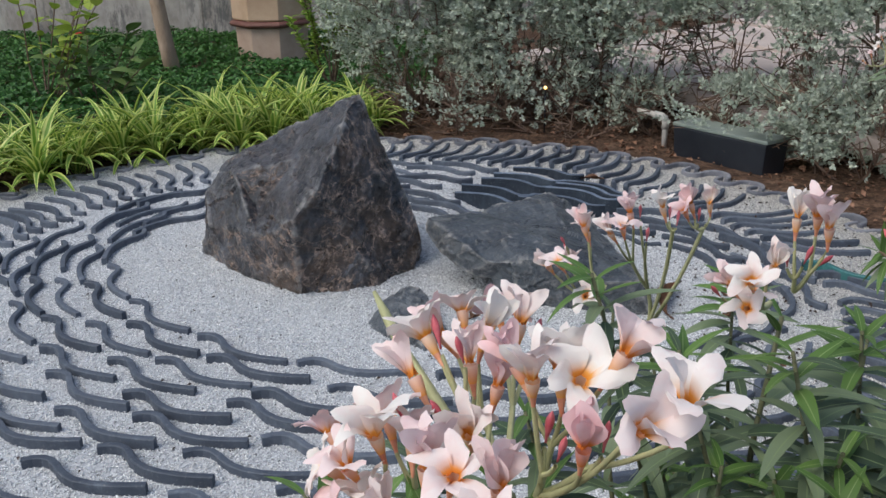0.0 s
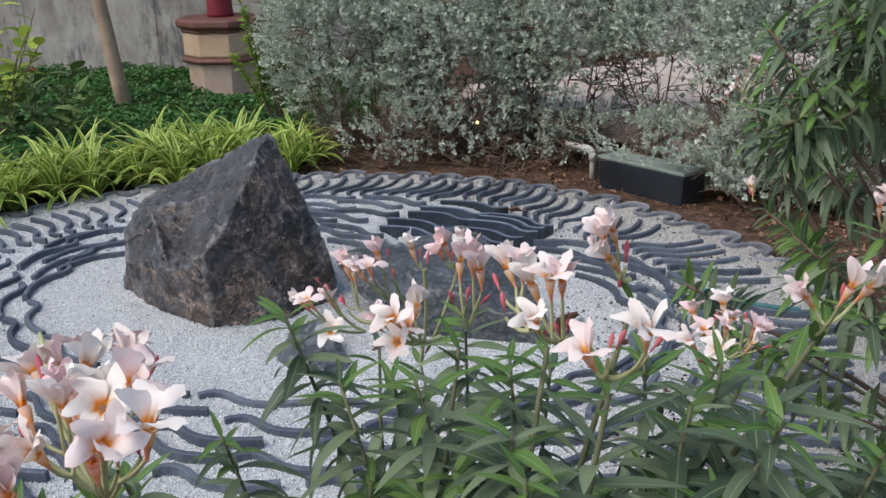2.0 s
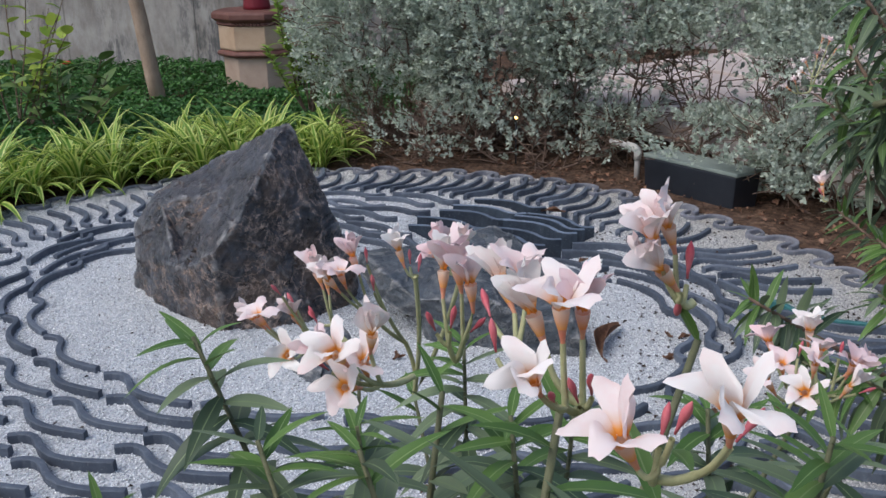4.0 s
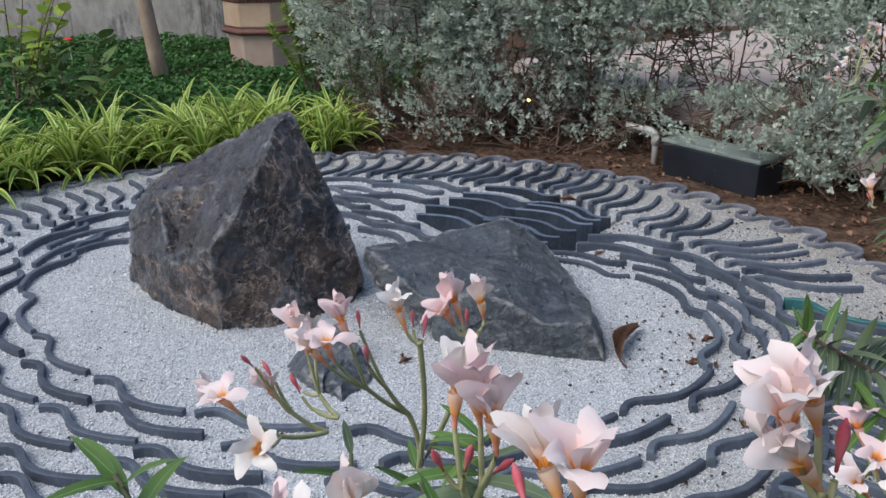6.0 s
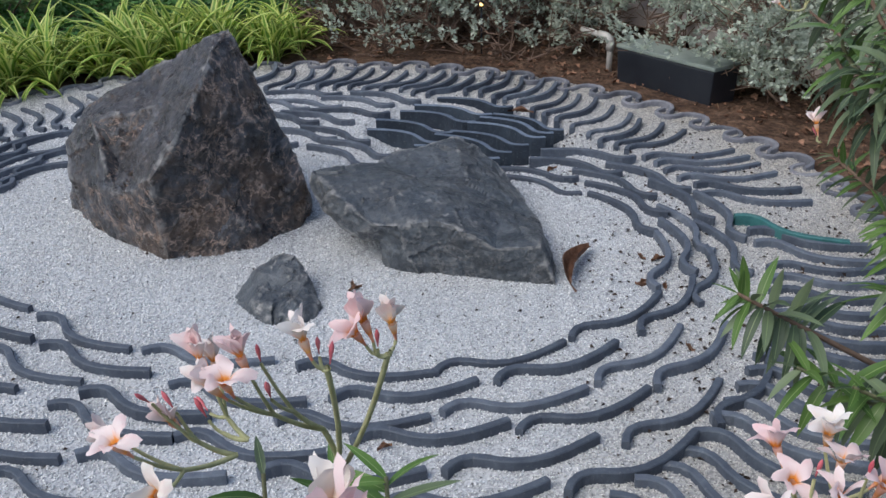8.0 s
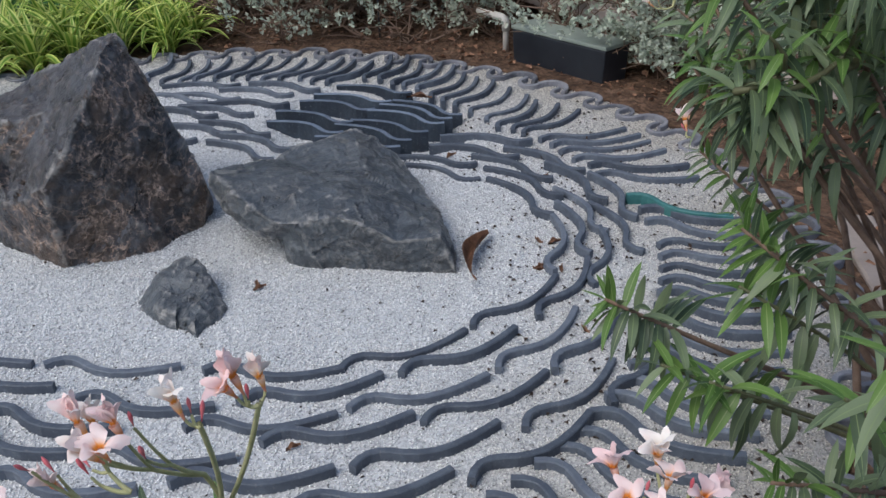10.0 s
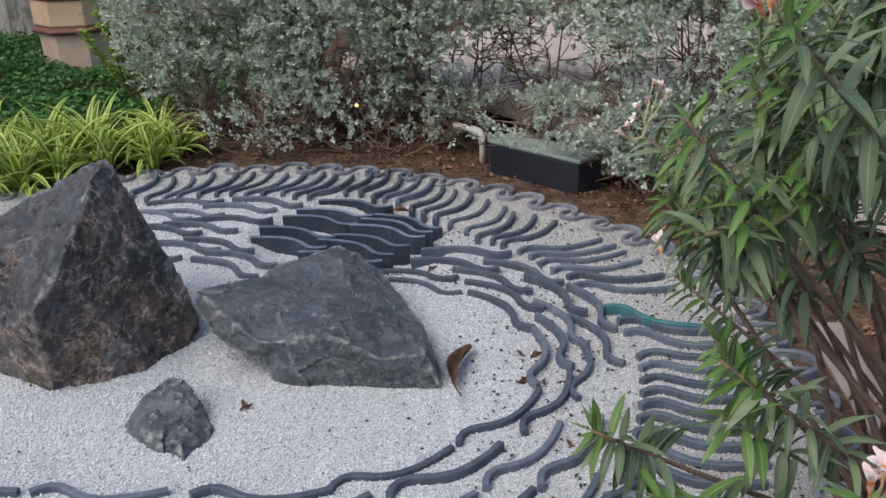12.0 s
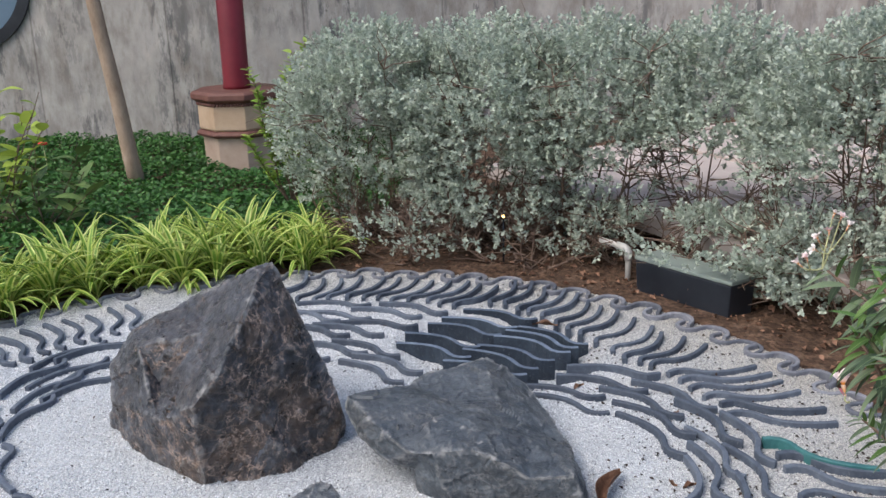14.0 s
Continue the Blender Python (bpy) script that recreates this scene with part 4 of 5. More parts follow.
# ---- planting ----
def blade_mesh(seed, size):
    g = np.random.default_rng(seed)
    st, vs, fs, ac = 9, [], [], []
    ln, wd = size * (0.25 + 0.19 * g.random()), 0.025 + 0.014 * g.random()
    up = radians(g.uniform(40, 82))
    curl = radians(g.uniform(80, 150)) * (1.25 - up / 2.4)
    p, e, twist = np.zeros(3), up, g.uniform(-0.4, 0.4)
    for i in range(st + 1):
        u = i / st
        w = wd * 0.5 * min(1.0, 0.55 + 1.2 * u) * (1 - u ** 3)
        lift = np.array([-math.sin(e), 0, math.cos(e)])
        for c in (-1, 0, 1):
            vs.append(p + np.array([0, c * w, 0]) + lift * (abs(c) * w * 0.45 + c * w * twist * u))
            ac.append(abs(c))
        if i < st:
            e -= curl / st * (0.4 + 1.2 * u)
            p = p + ln / st * np.array([math.cos(e), 0, math.sin(e)])
            for c in range(2):
                a = i * 3 + c
                fs.append((a, a + 1, a + 4, a + 3))
    me = many("blade", [(vs, fs)], np.zeros(1, int), np.eye(3)[None], np.zeros((1, 3)), [np.array(ac, float)])
    me.shade_smooth()
    me.materials.append(STRIPED)
    return me


BLADES = [blade_mesh(300 + k, 0.92) for k in range(40)]


def spider_plant(x, y, seed, size):
    r = random.Random(seed)
    plant = empty("spider_plant", (x, y, 0.0), "spider plant with arching green and cream striped blades", "plant", "spider plants along the edging")
    for k in range(38):
        ob = new("blade", BLADES[r.randrange(40)])
        ob.parent = plant
        ob.matrix_basis = pose(r.uniform(-0.02, 0.02), r.uniform(-0.02, 0.02), 0, r.uniform(-8, 8), r.uniform(-12, 8), r.uniform(0, 360)) @ Matrix.Scale(size * r.uniform(0.8, 1.15), 4)
    return plant


def along(line, s):
    seg = [(Vector(a), Vector(b)) for a, b in zip(line, line[1:])]
    for a, b in seg:
        d = (b - a).length
        if s <= d:
            return a + (b - a) * s / d, (b - a).normalized()
        s -= d
    return b, (b - a).normalized()


EDGE_LINE = [(-2.45, 2.85), (-2.0, 3.50), (-1.50, 3.98), (-1.0, 4.28), (-0.38, 4.47)]
masters = [spider_plant(-2.75, 3.0, 20 + k, 0.74 + 0.05 * k) for k in range(6)]
r = random.Random(3)
for row, off in enumerate((-0.08, 0.08, 0.24)):
    s = 0.05 * row + 0.02
    while s < 2.75:
        p, d = along(EDGE_LINE, s)
        nrm = Vector((-d.y, d.x))
        p = p + nrm * (off + r.uniform(-0.05, 0.05))
        copy_thing(masters[r.randrange(6)], pose(p.x, p.y, 0.0, 0, 0, r.uniform(0, 360)))
        s += r.uniform(0.15, 0.21)
for k, m in enumerate(masters):
    m.location = (-2.75 - 0.12 * k, 3.05 + 0.3 * k, 0)


def build_groundcover():
    g = np.random.default_rng(12)
    n = 90000
    x, y = g.uniform(-5.2, -0.2, n), g.uniform(3.3, 8.55, n)
    keep = (y > 4.95 + (x + 0.4) * 0.52 - 0.1) & ((x + 1.475) ** 2 + (y - 7.30) ** 2 > 0.085)
    keep &= ~((x > -0.5) & (y < 5.6))
    x, y = x[keep], y[keep]
    n = len(x)
    top = np.array([0.09 + 0.06 * noise.noise(Vector((a * 2.2, b * 2.2, 0))) + 0.03 * noise.noise(Vector((a * 9, b * 9, 4))) for a, b in zip(x, y)])
    z = top * (1 - 0.7 * g.random(n) ** 2) - np.array([back_fall(a, b) for a, b in zip(x, y)])
    sh, ac = simple_leaf(0.036, 0.027, 0.2)
    d = g.normal(size=(n, 3)) * [1, 1, 0.35]
    me = many("groundcover", [sh], np.zeros(n, int), frames(d, g.normal(size=n) * 0.5, 0.6 + 0.6 * g.random(n)), np.stack([x, y, z], 1), [ac])
    tagged(mesh_part("groundcover", me, IVY), "dense low dark green groundcover in front of the wall", "groundcover", kind="stuff")


build_groundcover()


def sage_bush(x, y, rx, ry, h, seed, sprigs, gap=0.0):
    g = np.random.default_rng(seed)
    bush = empty("sage_bush", (x, y, 0), "silvery grey-green sage bush with twiggy brown stems", "bush", "sage hedge")
    axis, tips = [], []
    while len(tips) < sprigs:
        d = g.normal(size=3)
        d /= np.linalg.norm(d)
        q = d * (0.45 + 0.55 * g.random() ** 0.45)
        p = np.array([q[0] * rx, q[1] * ry, h * 0.55 + q[2] * h * 0.50])
        wx, wy = x + p[0], y + p[1]
        low = max(0.0, 1 - p[2] / (0.62 * h)) if h > 0.6 else 0.3
        along_box, off_box = (wx - 1.20) * 0.513 - (wy - 3.87) * 0.858, (wx - 1.20) * 0.858 + (wy - 3.87) * 0.513
        if p[2] < 0.168 and abs(along_box) < 0.36 and -0.20 < off_box < 0.13:
            continue
        if p[2] < 0.05 or noise.noise(Vector((wx * 4.0, wy * 4.0, p[2] * 4.0))) < -0.25 + 0.32 * low - 0.1 * g.random():
            continue
        if g.random() < 0.97 * low:
            continue
        if p[2] < 0.56 and g.random() < gap * min(1.0, max(0.0, (wx - 0.85) / 0.15)):
            continue
        tips.append(p)
        axis.append(q * [1, 1, 0.6] + [0, 0, 0.55] + g.normal(size=3) * 0.35)
    tips, axis = np.array(tips), np.array(axis)
    axis /= np.linalg.norm(axis, axis=1, keepdims=True)
    per = 14
    k = np.repeat(np.arange(sprigs), per)
    u = np.tile(np.linspace(0, 1, per), sprigs)
    n = len(k)
    spread = g.normal(size=(n, 3))
    spread -= (spread * axis[k]).sum(1, keepdims=True) * axis[k]
    spread /= np.linalg.norm(spread, axis=1, keepdims=True)
    places = tips[k] + axis[k] * (u * 0.062)[:, None]
    direction = axis[k] * (0.25 + 0.8 * u)[:, None] + spread * 0.9
    sh, ac = simple_leaf(0.0215, 0.0150, 0.25)
    me = many("foliage", [sh], np.zeros(n, int), frames(direction, g.normal(size=n) * 0.6, 0.7 + 0.5 * g.random(n)), places, [ac])
    mesh_part("foliage", me, SAGE, bush)
    rr = random.Random(seed)
    branches = max(4, min(10, sprigs // 150))
    for j in range(branches):
        a = 2 * math.pi * j / branches + rr.uniform(-0.3, 0.3)
        e = Vector((math.cos(a) * rx * rr.uniform(0.4, 0.9), math.sin(a) * ry * rr.uniform(0.4, 0.9), h * rr.uniform(0.45, 0.95)))
        s = Vector((rr.uniform(-0.08, 0.08), rr.uniform(-0.08, 0.08), -0.03))
        line = bent_line(s, e, (math.cos(a) * 0.06, math.sin(a) * 0.06, -0.05), 7, seed + j)
        bm = bmesh.new()
        tube(bm, line, [0.0072 - 0.0008 * i for i in range(8)], 6)
        for i in range(2, 8):
            for _ in range(5 if i > 3 else 2):
                v = Vector((rr.uniform(-1, 1) + math.cos(a) * 0.5, rr.uniform(-1, 1) + math.sin(a) * 0.5, rr.uniform(-0.15, 1))).normalized() * rr.uniform(0.12, 0.26)
                tube(bm, bent_line(line[i], line[i] + v, (0, 0, 0.01), 3, rr.random()), [0.0035, 0.0028, 0.002, 0.0012], 4, False)
        part("stem", bm, TWIG, bush)
    if h > 0.6 and gap < 0.8:
        bm = bmesh.new()
        for j in range(60):
            a, out = rr.uniform(0, 6.28), rr.uniform(0.35, 1.0)
            s = Vector((rr.uniform(-0.25, 0.25) * rx * 2, rr.uniform(-0.25, 0.25) * ry * 2, -0.02))
            e = s + Vector((math.cos(a) * rx * out * 0.6, math.sin(a) * ry * out * 0.6, rr.uniform(0.14, 0.50)))
            line = bent_line(s, e, (math.cos(a) * 0.05, math.sin(a) * 0.05, 0.03), 5, seed + j)
            tube(bm, line, [0.0042, 0.0038, 0.0033, 0.0028, 0.0022, 0.0014], 4, False)
            for i in (2, 3, 4):
                v = Vector((rr.uniform(-1, 1), rr.uniform(-1, 1), rr.uniform(-0.1, 0.9))).normalized() * rr.uniform(0.06, 0.16)
                tube(bm, [line[i], line[i] + v * 0.5 + Vector((0, 0, 0.006)), line[i] + v], [0.0022, 0.0017, 0.001], 3, False)
        tagged(part("brushwood", bm, TWIG, bush), kind="stuff")
    return bush


for k, (x, y, rx, ry, h, n, gap) in enumerate(((-0.18, 4.98, 0.52, 0.46, 1.03, 2300, 0), (0.38, 4.86, 0.52, 0.50, 1.05, 2400, 0), (0.90, 4.74, 0.46, 0.44, 1.04, 1850, 0.86),
                                               (1.45, 4.52, 0.44, 0.42, 1.05, 1350, 0.86), (1.92, 3.98, 0.50, 0.50, 1.05, 2100, 0.75), (2.25, 3.30, 0.48, 0.50, 1.05, 1700, 0), (2.55, 4.6, 0.6, 0.6, 1.2, 1400, 0),
                                               (1.36, 4.04, 0.38, 0.36, 0.30, 520, 0), (1.66, 3.72, 0.27, 0.28, 0.38, 420, 0), (0.55, 4.42, 0.62, 0.14, 0.28, 130, 0), (0.05, 4.50, 0.35, 0.14, 0.28, 90, 0), (1.02, 4.40, 0.24, 0.14, 0.26, 70, 0))):
    sage_bush(x, y, rx, ry, h, 40 + k, n, gap)


def leafy_shrub(name, x, y, tips, mat, leaf, width, label, seed, per=9, group=""):
    """A small upright shrub: thin stems with alternate leaves."""
    g = np.random.default_rng(seed)
    bush = empty(name, (x, y, 0), label, "shrub", group)
    places, direction = [], []
    for k, tip in enumerate(tips):
        line = bent_line((0, 0, -0.02), Vector(tip) - Vector((x, y, 0)), (0, 0, -0.02), 8, seed + k)
        bm = bmesh.new()
        tube(bm, line, [0.006 - 0.0005 * i for i in range(9)], 6)
        part("stem", bm, TWIG, bush)
        for j in range(per):
            u = 3 + 5 * j / per
            i = int(u)
            p = line[i].lerp(line[min(i + 1, 8)], u - i)
            a = j * 2.4 + k
            places.append(p)
            direction.append((math.cos(a), math.sin(a), 0.5 + 0.3 * g.random()))
    shapes, acs = zip(*[leaf_shape(leaf, width, d) for d in (0.1, 0.3, 0.5)])
    n = len(places)
    me = many("foliage", shapes, g.integers(0, 3, n), frames(np.array(direction), g.normal(size=n) * 0.3, 0.7 + 0.5 * g.random(n)), np.array([list(p) for p in places]), acs)
    mesh_part("foliage", me, mat, bush)
    return bush


leafy_shrub("lime_shrub", -2.35, 5.1, [(-1.93, 5.0, 0.78), (-1.88, 4.95, 0.64), (-2.08, 4.9, 0.86), (-2.35, 5.2, 0.95), (-2.0, 5.1, 0.6), (-2.4, 4.95, 0.8), (-2.0, 4.95, 0.72), (-1.92, 4.9, 0.70)], LIME, 0.11, 0.055, "shrub with large pale lime leaves near the wall", 61, 8)
leafy_shrub("broad_leaf_shrub", -2.05, 5.05, [(-1.95, 4.85, 0.42), (-1.75, 5.0, 0.36), (-2.1, 5.2, 0.44), (-1.85, 5.2, 0.45), (-2.25, 4.9, 0.36), (-2.3, 5.15, 0.46), (-1.65, 4.9, 0.30)], DARK_BROAD, 0.135, 0.058, "dark shrub with drooping broad green leaves", 62, 10)
leafy_shrub("green_shrub", -0.78, 5.62, [(-0.70, 5.50, 0.92), (-0.66, 5.55, 0.78), (-0.78, 5.5, 0.66), (-0.95, 5.45, 0.84), (-0.92, 5.5, 0.55), (-0.62, 5.5, 0.98), (-1.0, 5.5, 0.45), (-0.73, 5.45, 0.84), (-0.58, 5.5, 0.90), (-0.56, 5.55, 0.72), (-0.66, 5.48, 0.70), (-0.90, 5.45, 0.72)], SPRIG, 0.058, 0.027, "upright shrub with small bright green leaves beside the hedge", 63, 52)

red = empty("red_flower", (-3.03, 7.2, -0.13), "small red flower rising above the groundcover", "flower")
bm = bmesh.new()
tube(bm, [(0, 0, -0.02), (0.01, 0, 0.12), (0, 0, 0.25)], 0.004, 6)
part("stem", bm, GREEN_STEM, red)
bm = bmesh.new()
for k in range(6):
    bmesh.ops.create_icosphere(bm, subdivisions=1, radius=0.02, matrix=Matrix.LocRotScale((0.02 * math.cos(k * 1.05), 0.02 * math.sin(k * 1.05), 0.26), None, (1, 1, 0.6)))
part("bloom", bm, make_plain("red_petal", (0.55, 0.02, 0.02), (0.75, 0.06, 0.05), 30), red, smooth=True)


def build_garden_light():
    """A small warm spot lamp on a stake at the foot of the hedge."""
    lamp = empty("garden_light", (0.455, 4.43, 0), "small lit warm yellow garden lamp at the hedge foot", "lamp")
    bm = bmesh.new()
    tube(bm, [(0, 0.012, -0.03), (0, 0.012, 0.10), (0, 0.012, 0.225)], 0.004, 8)
    part("stake", bm, BLACK_PLASTIC, lamp, smooth=True)
    bm = bmesh.new()
    tube(bm, [(0, 0.034, 0.226), (0, 0.012, 0.230), (0, -0.004, 0.233)], 0.015, 12)
    part("housing", bm, BLACK_PLASTIC, lamp, "black plastic housing", smooth=True)
    glow, t, b = material("warm_lamp_glow", 0.4)
    b.inputs["Emission Color"].default_value = (1.0, 0.58, 0.13, 1)
    b.inputs["Emission Strength"].default_value = 2.2
    bm = bmesh.new()
    bmesh.ops.create_uvsphere(bm, u_segments=12, v_segments=8, radius=0.0085, matrix=Matrix.LocRotScale((0, -0.006, 0.2335), None, (1, 0.6, 1)))
    part("bulb", bm, glow, lamp, "glowing warm yellow bulb", smooth=True)


build_garden_light()

# ---- oleanders ----
def petal_grid(reach, width, rise, skew, curl):
    """One broad petal along x: verts, faces and how far out each vertex is (0 at the throat, 1 at the rim)."""
    vs, fs, ac = [], [], []
    nu, nv = 5, 4
    for i in range(nu + 1):
        u = i / nu
        w = width * (0.22 + 0.78 * math.sin(min(1.0, u * 1.05) * math.pi * 0.62)) * (1.0 if u < 0.95 else 0.78)
        for j in range(nv + 1):
            s = 2 * j / nv - 1
            x = 0.003 + reach * u * (1 - 0.10 * s * s * u) + skew * s * u * 0.25 * reach
            y = s * w * 0.5 + skew * u * u * reach * 0.35
            z = rise * math.sin(u * 1.5) - curl * u * u * u * reach + 0.10 * width * abs(s) ** 2 * u + 0.0012 * math.sin(7 * s + 5 * u)
            vs.append((x, y, z))
            ac.append(u)
    for i in range(nu):
        for j in range(nv):
            a = i * (nv + 1) + j
            fs.append((a, a + 1, a + nv + 2, a + nv + 1))
    return vs, fs, ac


def flower_mesh(seed, opening):
    """A five-petalled oleander flower; its tube points down -z. opening: 0 shut to 1 wide open."""
    r = random.Random(seed)
    vs, fs, ac, mats = [], [], [], []
    for k in range(5):
        pv, pf, pa = petal_grid(0.0235 * r.uniform(0.85, 1.1), 0.0205 * r.uniform(0.85, 1.12), 0.004 + 0.020 * (1 - opening), 0.65, 0.55 * opening * r.uniform(0.1, 1.7))
        m = Matrix.Rotation(2 * math.pi * k / 5 + r.uniform(-0.08, 0.08), 3, "Z") @ Matrix.Rotation(radians(-(62 * (1 - opening)) + r.uniform(-26, 14)), 3, "Y") @ Matrix.Rotation(radians(r.uniform(-22, 22)), 3, "X")
        base = len(vs)
        vs += [tuple(m @ Vector(p)) for p in pv]
        fs += [tuple(base + i for i in f) for f in pf]
        ac += pa
        mats += [0] * len(pf)
    rings = [(-0.023, 0.0012), (-0.018, 0.0016), (-0.012, 0.0026), (-0.005, 0.0042), (0.001, 0.0050)]
    base = len(vs)
    for i, (z, q) in enumerate(rings):
        for k in range(8):
            vs.append((q * math.cos(k * math.pi / 4), q * math.sin(k * math.pi / 4), z))
            ac.append((0.0, 0.06, 0.10, 0.17, 0.22)[i])
    for i in range(len(rings) - 1):
        for k in range(8):
            fs.append((base + i * 8 + k, base + i * 8 + (k + 1) % 8, base + (i + 1) * 8 + (k + 1) % 8, base + (i + 1) * 8 + k))
            mats.append(1 if i < 2 else 0)
    me = bpy.data.meshes.new("flower")
    me.from_pydata(vs, [], fs)
    me.attributes.new("across", "FLOAT", "POINT").data.foreach_set("value", ac)
    me.materials.append(PETAL)
    me.materials.append(CALYX)
    me.polygons.foreach_set("material_index", mats)
    me.shade_smooth()
    return me


def bud_mesh():
    bm = bmesh.new()
    lathe(bm, [(0.0009, -0.016), (0.0013, -0.010), (0.0022, -0.005), (0.0031, 0.000), (0.0033, 0.004), (0.0026, 0.008), (0.0014, 0.011), (0.0004, 0.013)], 8)
    me = bpy.data.meshes.new("bud")
    bm.to_mesh(me)
    bm.free()
    me.materials.append(BUD)
    me.shade_smooth()
    return me


SHOOT_STEM = make_plain("dark_green_stem", (0.07, 0.075, 0.038), (0.17, 0.17, 0.085), 50, 0.6)
OPEN_FLOWERS = [flower_mesh(900 + k, 0.34 + 0.13 * (k % 4)) for k in range(8)]
HALF_FLOWERS = [flower_mesh(950 + k, 0.22 + 0.1 * (k % 3)) for k in range(5)]
BUD_MESH = bud_mesh()
LEAF_FORMS = [leaf_shape(0.098, 0.0195, d, 0.28) for d in (0.08, 0.28, 0.5, 0.85)]
LEAF_MESHES = []
for (shape, ac) in LEAF_FORMS:
    for mat in (OLEANDER, OLEANDER_YOUNG):
        me = many("leaf", [shape], np.zeros(1, int), np.eye(3)[None], np.zeros((1, 3)), [ac])
        me.materials.append(mat)
        me.shade_smooth()
        LEAF_MESHES.append(me)


def aimed(at, direction, spin, size=1.0):
    q = Vector(direction).normalized().to_track_quat("Z", "Y").to_matrix().to_4x4()
    return Matrix.Translation(at) @ q @ Matrix.Rotation(spin, 4, "Z") @ Matrix.Scale(size, 4)


class Oleander:
    """An oleander shrub: stems, whorled leaves and flower heads, all under one thing."""

    def __init__(self, at, label, seed, single):
        self.thing = empty("oleander", at, label, "shrub", "oleanders at the edge of the bed")
        self.at, self.r, self.single = Vector(at), random.Random(seed), single
        self.rest = ([], [], [], [])

    def shoot(self, root, tip, leaves=30, reach=0.30, size=1.0, thick=0.0045, young=0.25, flare=1.0, droop=0.0, sag=(0, 0, -0.03)):
        r = self.r
        root, tip = Vector(root) - self.at, Vector(tip) - self.at
        n = 10
        line = bent_line(root, tip, sag, n, r.random())
        bm = bmesh.new()
        tube(bm, line, [thick * (1.5 - 1.1 * i / n) for i in range(n + 1)], 7)
        part("stem", bm, TWIG if thick > 0.0055 else SHOOT_STEM, self.thing, smooth=True)
        length = (tip - root).length
        for k in range(leaves):
            u = 1 - (reach / length) * (k / leaves) ** 1.1
            u = max(0.05, min(0.999, u))
            i = min(n - 1, int(u * n))
            p = line[i].lerp(line[i + 1], u * n - i)
            axis = (line[i + 1] - line[i]).normalized()
            a = k * 2.1 + r.uniform(-0.8, 0.8)
            ref = axis.cross(Vector((0.3, 0.2, 1))).normalized()
            out = ref * math.cos(a) + axis.cross(ref) * math.sin(a)
            age = k / leaves
            lift = (1.05 - 1.15 * age ** 0.45) / flare
            d = (out + axis * (lift + r.uniform(-0.22, 0.22)) + Vector((0, 0, -0.5 * droop * age))).normalized()
            form = min(3, int(r.random() * 1.6 + age * 2.0 + droop * 1.2))
            fresh = 1 if (age < young and r.random() < 0.85) else 0
            s = size * (0.5 + 0.6 * min(1, age * 3.2 + 0.15)) * r.uniform(0.85, 1.12)
            up = Vector((0, 0, 1)) if abs(d.z) < 0.9 else Vector((0, 1, 0))
            x = d.cross(up).normalized()
            z = x.cross(d)
            m = Matrix(((x.x, d.x, z.x), (x.y, d.y, z.y), (x.z, d.z, z.z))) @ Matrix.Rotation(r.uniform(-0.35, 0.35), 3, "Y") * s
            if self.single > 0:
                self.single -= 1
                ob = new("leaf", LEAF_MESHES[form * 2 + fresh])
                ob.parent = self.thing
                ob.matrix_basis = Matrix.Translation(p) @ m.to_4x4()
            else:
                for store, v in zip(self.rest, (form, fresh, np.array(m), np.array(p))):
                    store.append(v)

    def finish(self):
        form, fresh, m, p = self.rest
        if not form:
            return
        form, fresh, m, p = np.array(form), np.array(fresh), np.array(m), np.array(p)
        for k, mat in ((0, OLEANDER), (1, OLEANDER_YOUNG)):
            pick = fresh == k
            if pick.any():
                me = many("foliage", [f[0] for f in LEAF_FORMS], form[pick], m[pick], p[pick], [f[1] for f in LEAF_FORMS])
                me.shade_smooth()
                mesh_part("foliage", me, mat, self.thing)

    def head(self, fork, blooms, facing=None, size=1.0, pale=True):
        """A flower head: blooms are (x, y, z, kind), kind o open, h half open, b bud; facing pulls the open ones towards a place."""
        r = self.r
        fork = Vector(fork) - self.at
        bm = bmesh.new()

        def stalk(a, b, wide):
            tube(bm, [a.lerp(b, i / 4) + Vector((0, 0, -0.002 * math.sin(math.pi * i / 4))) for i in range(5)], [wide * (1 - 0.05 * i) for i in range(5)], 7, False)
        order = sorted(blooms, key=lambda q: math.atan2(q[1] - fork.y - self.at.y, q[0] - fork.x - self.at.x))
        for i in range(0, len(order), 3):
            clump = order[i:i + 3]
            centre = sum((Vector(q[:3]) for q in clump), Vector()) / len(clump) - self.at
            knot = fork.lerp(centre, 0.55) + Vector((0, 0, -0.010))
            stalk(fork, knot, 0.0020)
            for x, y, z, kind in clump:
                p = Vector((x, y, z)) - self.at
                d = (p - knot).normalized() + Vector((r.uniform(-0.3, 0.3), r.uniform(-0.3, 0.3), 0.25))
                if facing and kind == "o":
                    d += (Vector(facing) - self.at - p).normalized() * r.uniform(-0.3, 0.45)
                d.normalize()
                me = {"o": OPEN_FLOWERS[r.randrange(8)], "h": HALF_FLOWERS[r.randrange(5)], "b": BUD_MESH}[kind]
                ob = new("bud" if kind == "b" else "flower", me)
                ob.parent = self.thing
                s = (0.62 if kind == "b" else 0.80) * size * r.uniform(0.88, 1.1)
                ob.matrix_basis = aimed(p, d, r.uniform(0, 6.28), s)
                stalk(knot, p - d * 0.021 * s, 0.0014)
        part("flower_stalk", bm, GREEN_STEM, self.thing, smooth=True)


